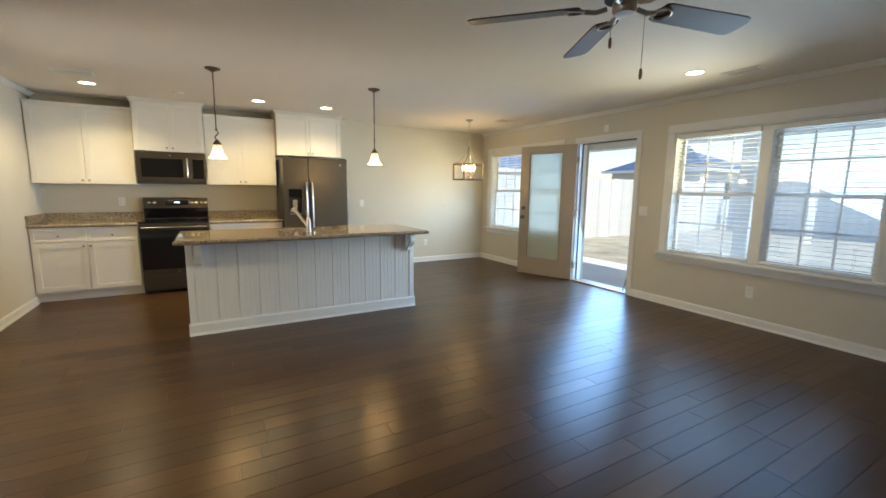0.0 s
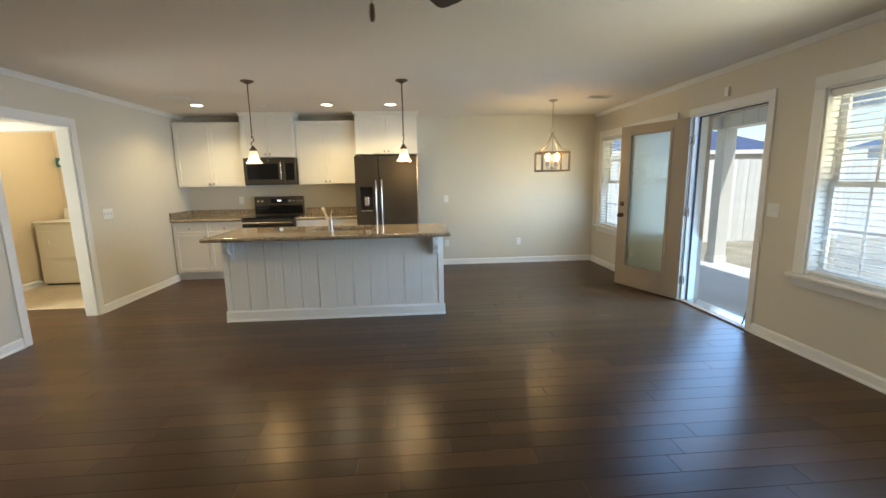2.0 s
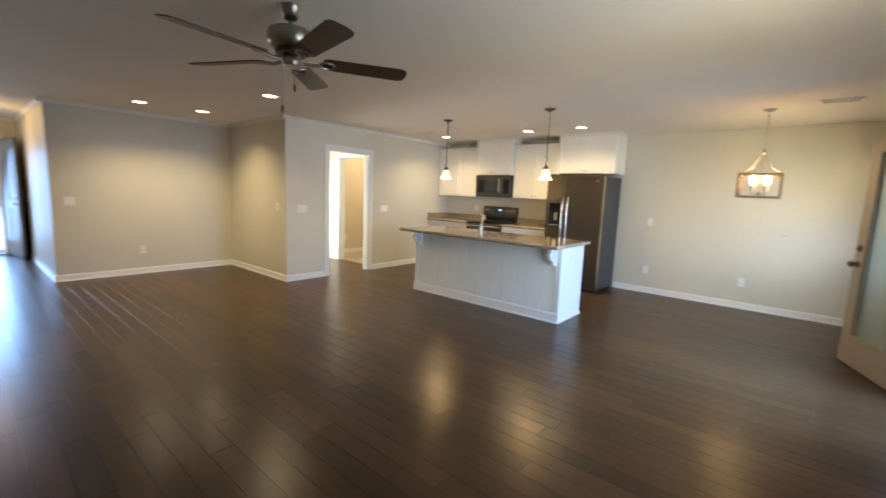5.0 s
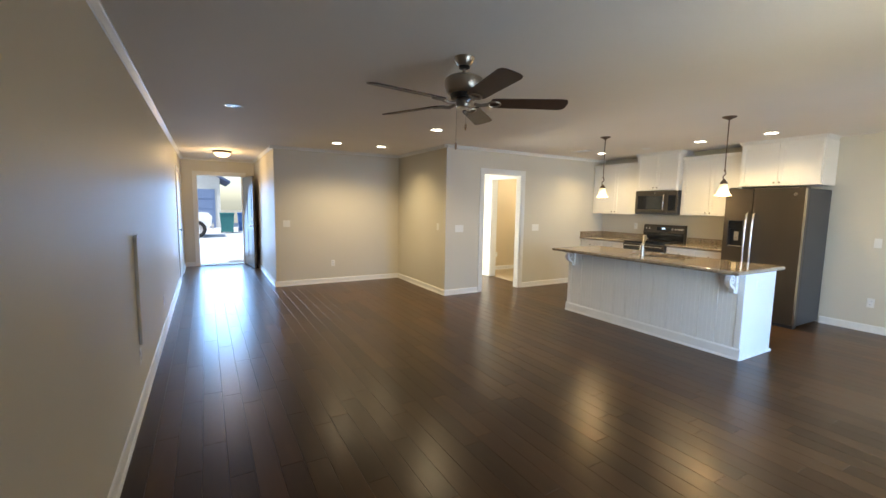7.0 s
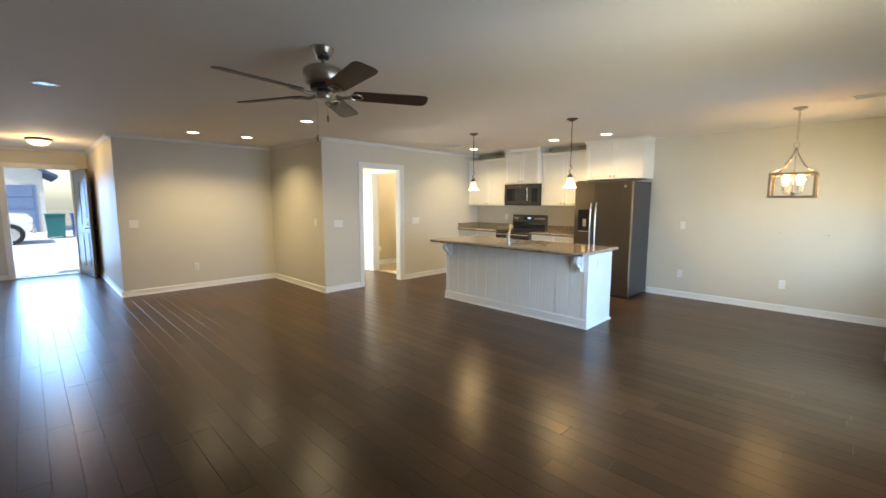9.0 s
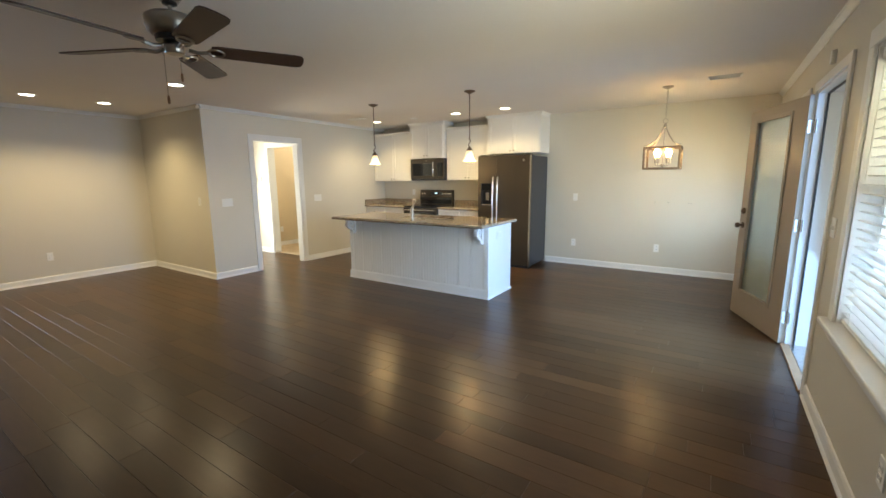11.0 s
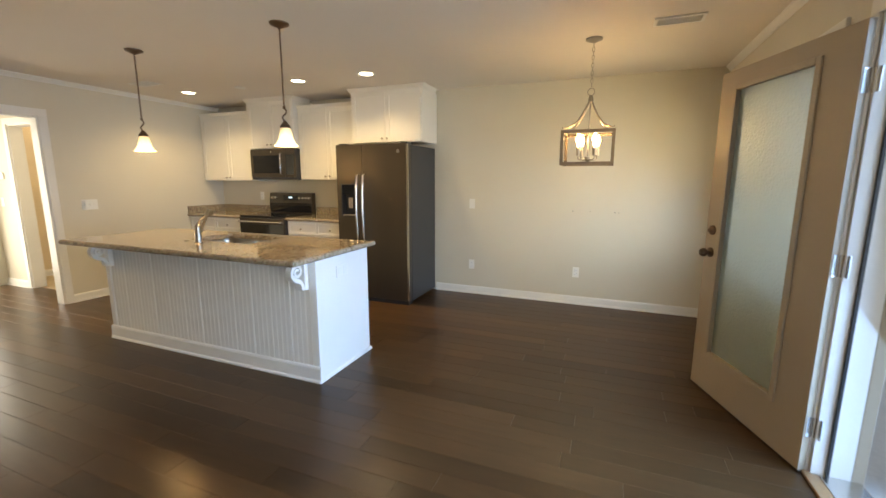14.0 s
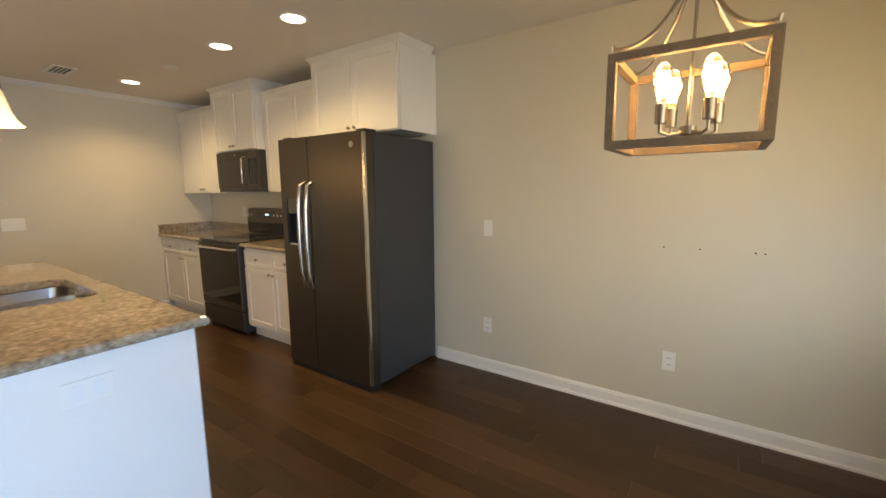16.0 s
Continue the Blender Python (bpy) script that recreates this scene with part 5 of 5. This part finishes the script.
def fence(axis, at, a, b, top):
    f = thing("fence", (a, at, -0.16) if axis == "x" else (at, a, -0.16), "tall weathered pale wooden privacy fence", "fence")
    first = None
    n = int((b - a) / 0.145)
    for k in range(n):
        if first is None:
            first = part("picket", box(0, 0.1435, 0, 0.02, 0, top, 0.003, seg=1), M_FENCE)
            p = first
        else:
            p = new("picket", first.data)
        p.parent = f
        jig = random.uniform(-0.012, 0.012)
        if axis == "x":
            p.matrix_basis = pose(k * 0.145, random.uniform(-0.004, 0.004), jig)
        else:
            p.matrix_basis = pose(0, k * 0.145, jig, 0, 0, 90)
    for z in (0.3, 1.4):
        if axis == "x":
            part("rail", box(a, b, at + 0.022, at + 0.06, -0.16 + z, -0.07 + z), M_FENCE, f)
        else:
            part("rail", box(at + 0.002, at + 0.04, a, b, -0.16 + z, -0.07 + z), M_FENCE, f)


fence("x", 9.6, 3.0, 19.0, 1.92)
fence("y", 19.0, -8.0, 9.5, 1.95)


def house(x0, x1, y0, y1, eave, ridge, label, hip=3.5, along="x"):
    h = thing("house", ((x0 + x1) / 2, (y0 + y1) / 2, -0.16), label, "house", "neighbouring houses")
    part("wall", box(x0, x1, y0, y1, -0.16, eave), M_SIDING, h)
    o = 0.5
    bm = bmesh.new()
    base = [bm.verts.new(p) for p in ((x0 - o, y0 - o, eave), (x1 + o, y0 - o, eave), (x1 + o, y1 + o, eave), (x0 - o, y1 + o, eave))]
    my, mx = (y0 + y1) / 2, (x0 + x1) / 2
    r = [bm.verts.new(p) for p in (((x0 + hip, my, ridge), (x1 - hip, my, ridge)) if along == "x" else ((mx, y0 + hip, ridge), (mx, y1 - hip, ridge)))]
    if along == "x":
        for q in ((base[0], base[1], r[1], r[0]), (base[2], base[3], r[0], r[1]), (base[1], base[2], r[1]), (base[3], base[0], r[0])):
            bm.faces.new(q)
    else:
        for q in ((base[1], base[2], r[1], r[0]), (base[3], base[0], r[0], r[1]), (base[0], base[1], r[0]), (base[2], base[3], r[1])):
            bm.faces.new(q)
    bm.faces.new(base[::-1])
    part("roof", bm, M_ROOF, h, "blue-grey shingle hip roof")
    part("fascia", boxes((x0 - o, x1 + o, y0 - o - 0.02, y0 - o, eave - 0.16, eave + 0.01), (x0 - o - 0.02, x0 - o, y0 - o, y1 + o, eave - 0.16, eave + 0.01)), M_TRIM, h)
    for k in range(3):
        wx = x0 + (x1 - x0) * (0.2 + 0.3 * k)
        wdw = part("window", boxes((wx - 0.5, wx + 0.5, y0 - 0.03, y0 - 0.002, 0.9, 2.0)), M_BLACK, h)
        part("frame", boxes((wx - 0.56, wx - 0.5, y0 - 0.05, y0 - 0.002, 0.84, 2.06), (wx + 0.5, wx + 0.56, y0 - 0.05, y0 - 0.002, 0.84, 2.06), (wx - 0.5, wx + 0.5, y0 - 0.05, y0 - 0.002, 0.84, 0.9), (wx - 0.5, wx + 0.5, y0 - 0.05, y0 - 0.002, 2.0, 2.06)), M_TRIM, wdw)
    return h


house(5.0, 18.4, 18.0, 26.0, 2.45, 4.1, "neighbouring house with a blue-grey hip roof behind the fence", hip=2.0)
house(25.0, 31.0, 14.0, 20.0, 2.7, 4.4, "pale neighbouring house with a blue-grey roof", along="y")


def tree(x, y, h):
    t = thing("tree", (x, y, -0.16), "bare winter tree with sparse leaves behind the houses", "tree", "far trees")
    bm = tube([(x, y, -0.16), (x + 0.1, y, h * 0.35), (x, y + 0.1, h * 0.6), (x + 0.1, y, h * 0.95)], 0.2, taper=[0.22, 0.16, 0.1, 0.02], seg=8)
    crown = bmesh.new()
    for k in range(16):
        a, z = random.uniform(0, 6.28), random.uniform(0.35, 0.85) * h
        l = random.uniform(0.18, 0.36) * h
        e = Vector((x + l * math.cos(a), y + l * math.sin(a), z + 0.45 * l))
        tube([(x, y, z), (x + 0.5 * l * math.cos(a), y + 0.5 * l * math.sin(a), z + 0.3 * l), e], 0.05, bm, taper=[0.07, 0.04, 0.012], seg=5)
        for j in range(50):
            p = e + Vector((random.gauss(0, 0.5), random.gauss(0, 0.5), random.gauss(0, 0.4)))
            u = Vector((random.gauss(0, 1), random.gauss(0, 1), random.gauss(0, 1))).normalized() * 0.10
            v = u.orthogonal().normalized() * 0.05
            crown.faces.new([crown.verts.new(p + w) for w in (-u, v, u, -v)])
    part("trunk", bm, M_BARK, t)
    part("crown", crown, M_LEAF, t)


for x, y, h in ((9, 31, 8), (16, 33, 9), (23, 30, 8.5), (38, 8, 9), (36, 1, 8), (40, -6, 9)):
    tree(x, y, h)

# across the street, seen through the open front door
gh = thing("garage_house", (-27, 0, -0.16), "pale gabled house with a blue garage door across the drive", "house")
part("wall", boxes((-30, -24.0, -7.0, 0.9, -0.16, 2.9)), M_SIDING, gh)
part("gable", prism([(-7.0, 2.9), (0.9, 2.9), (-3.05, 5.0)], lambda u, v, d: (-24.0 - 6 * d, u, v), 1.0), M_SIDING, gh)
part("roof", prism([(-7.5, 2.72), (-3.05, 5.15), (1.45, 2.72), (1.45, 2.58), (-3.05, 5.0), (-7.5, 2.58)], lambda u, v, d: (-23.6 - 7 * d, u, v), 1.0), M_ROOF, gh)
gd = part("garage_door", box(-24.0, -23.95, -4.2, 0.62, -0.12, 2.2), M_GARAGE, gh, "blue panelled garage door")
for k in range(4):
    part("panel", boxes((-23.949, -23.935, -4.1, 0.52, -0.08 + 0.575 * k, 0.42 + 0.575 * k), bevel=0.01), M_GARAGE, gd)


def pickup():
    t = thing("pickup_truck", (-17, -1.2, -0.08), "white pickup truck parked on the drive", "truck")
    prof = [(-3.0, 0.42), (0.55, 0.42), (0.68, 0.55), (0.66, 0.95), (0.55, 1.08), (-0.45, 1.16), (-1.0, 1.75), (-2.2, 1.78), (-2.45, 1.15), (-3.0, 1.12)]
    part("body", prism(prof, lambda u, v, d: (-16.1 - 1.8 * d, u - 0.35, v - 0.08), 1.0), M_CARWHITE, t)
    part("window", prism([(-0.6, 1.2), (-1.05, 1.66), (-2.1, 1.68), (-2.25, 1.2)], lambda u, v, d: (-16.09 + 0.0 - 0.004 * d, u - 0.35, v - 0.08), 1.0), M_BLACK, t)
    for wy in (-0.25, -2.75):
        for wx in (-16.1, -17.7):
            wh = part("wheel", lathe([(0.0, -0.10), (0.30, -0.10), (0.36, -0.08), (0.37, 0.0), (0.36, 0.08), (0.30, 0.10), (0, 0.10)], (wx - 0.02, wy, 0.29), axis="x", seg=24), M_TYRE, t)
            part("rim", lathe([(0, 0.115), (0.05, 0.115), (0.08, 0.107), (0.21, 0.107), (0.23, 0.103)], (wx - 0.02, wy, 0.29), axis="x", seg=20), M_CHROME, wh)
    part("bumper", box(-17.95, -16.05, 0.30, 0.40, 0.3, 0.55, 0.03), M_CHROME, t)
    part("headlight", box(-16.35, -16.085, 0.18, 0.34, 0.68, 0.86, 0.02), M_PLATE, t)


pickup()


def bin_(x, y, material, label):
    b = thing("wheeled_bin", (x, y, -0.08), label, "bin", "wheeled bins")
    part("body", prism([(-0.26, 0.06), (0.26, 0.06), (0.31, 0.95), (-0.31, 0.95)], lambda u, v, d: (x - 0.28 + 0.56 * d, y + u, v - 0.08), 1.0), material, b)
    part("lid", box(x - 0.33, x + 0.33, y - 0.33, y + 0.33, 0.871, 0.93, 0.02), material, b)
    for s in (-0.25, 0.25):
        part("wheel", lathe([(0, -0.03), (0.1, -0.03), (0.1, 0.03), (0, 0.03)], (x - 0.25, y + s, 0.02), axis="y", seg=14), M_TYRE, b)


bin_(-19.0, 1.02, M_TEAL, "teal plastic wheeled bin on the drive")
bin_(-19.6, 1.85, M_BLUE, "blue plastic wheeled bin on the drive")
structure("side_yard_wall", box(-9.0, -8.9, 3.5, 9.0, -0.158, 2.3), M_SIDING, "pale wall beyond the side door")

# ---- floor boards, last ----
structure("floor", box(FRONT_X, W_E, W_S, W_N, -0.10, -0.014), M_SUB, "dark brown hand-scraped hardwood floor of staggered boards")
floor_ob = bpy.data.objects["floor"]
PW, PT = 0.127, 0.013
SHAPES = {}


def board_faces(l):
    b = 0.0013
    v = [(0, 0, -PT), (l, 0, -PT), (l, PW - 0.0006, -PT), (0, PW - 0.0006, -PT), (0, 0, -b), (l, 0, -b), (l, PW - 0.0006, -b), (0, PW - 0.0006, -b), (b, b, 0), (l - b, b, 0), (l - b, PW - 0.0006 - b, 0), (b, PW - 0.0006 - b, 0)]
    f = [(8, 9, 10, 11)]
    for lo, hi in ((0, 4), (4, 8)):
        for k in range(4):
            j = (k + 1) % 4
            f.append((lo + k, lo + j, hi + j, hi + k))
    return v, f


def board_mesh(l):
    key = round(l, 3)
    if key not in SHAPES:
        me = bpy.data.meshes.new("floor_board")
        v, f = board_faces(key - 0.0006)
        me.from_pydata(v, [], f)
        me.materials.append(M_FLOOR)
        SHAPES[key] = me
    return SHAPES[key]


rest_v, rest_f = [], []
rng = random.Random(7)
LENGTHS = (0.61, 0.77, 0.92, 1.07, 1.22, 1.37)
y = W_S
while y < W_N - 0.02:
    x0 = FRONT_X if y < ENTRY_Y else HALL_X if y < JOG_Y else -3.2 if y < 5.27 else W_W
    x = x0 - rng.choice((0, 0.2, 0.4, 0.6))
    while x < W_E - 0.005:
        l = rng.choice(LENGTHS)
        a, b = max(x, x0), min(x + l, W_E)
        if b - a > 0.05:
            if a > -0.6 and 0.1 < y < 6.3:
                p = new("floor_board", board_mesh(b - a))
                p.parent = floor_ob
                p.location = (a, y, 0)
            else:
                v, f = board_faces(b - a - 0.0006)
                o = len(rest_v)
                rest_v += [(q[0] + a, q[1] + y, q[2]) for q in v]
                rest_f += [tuple(i + o for i in q) for q in f]
        x += l
    y += PW
me = bpy.data.meshes.new("floor_boards")
me.from_pydata(rest_v, [], rest_f)
me.materials.append(M_FLOOR)
fb = new("floor_boards", me)
fb.parent = floor_ob
tagged(fb, "joined hardwood boards of the rest of the floor", kind="stuff")
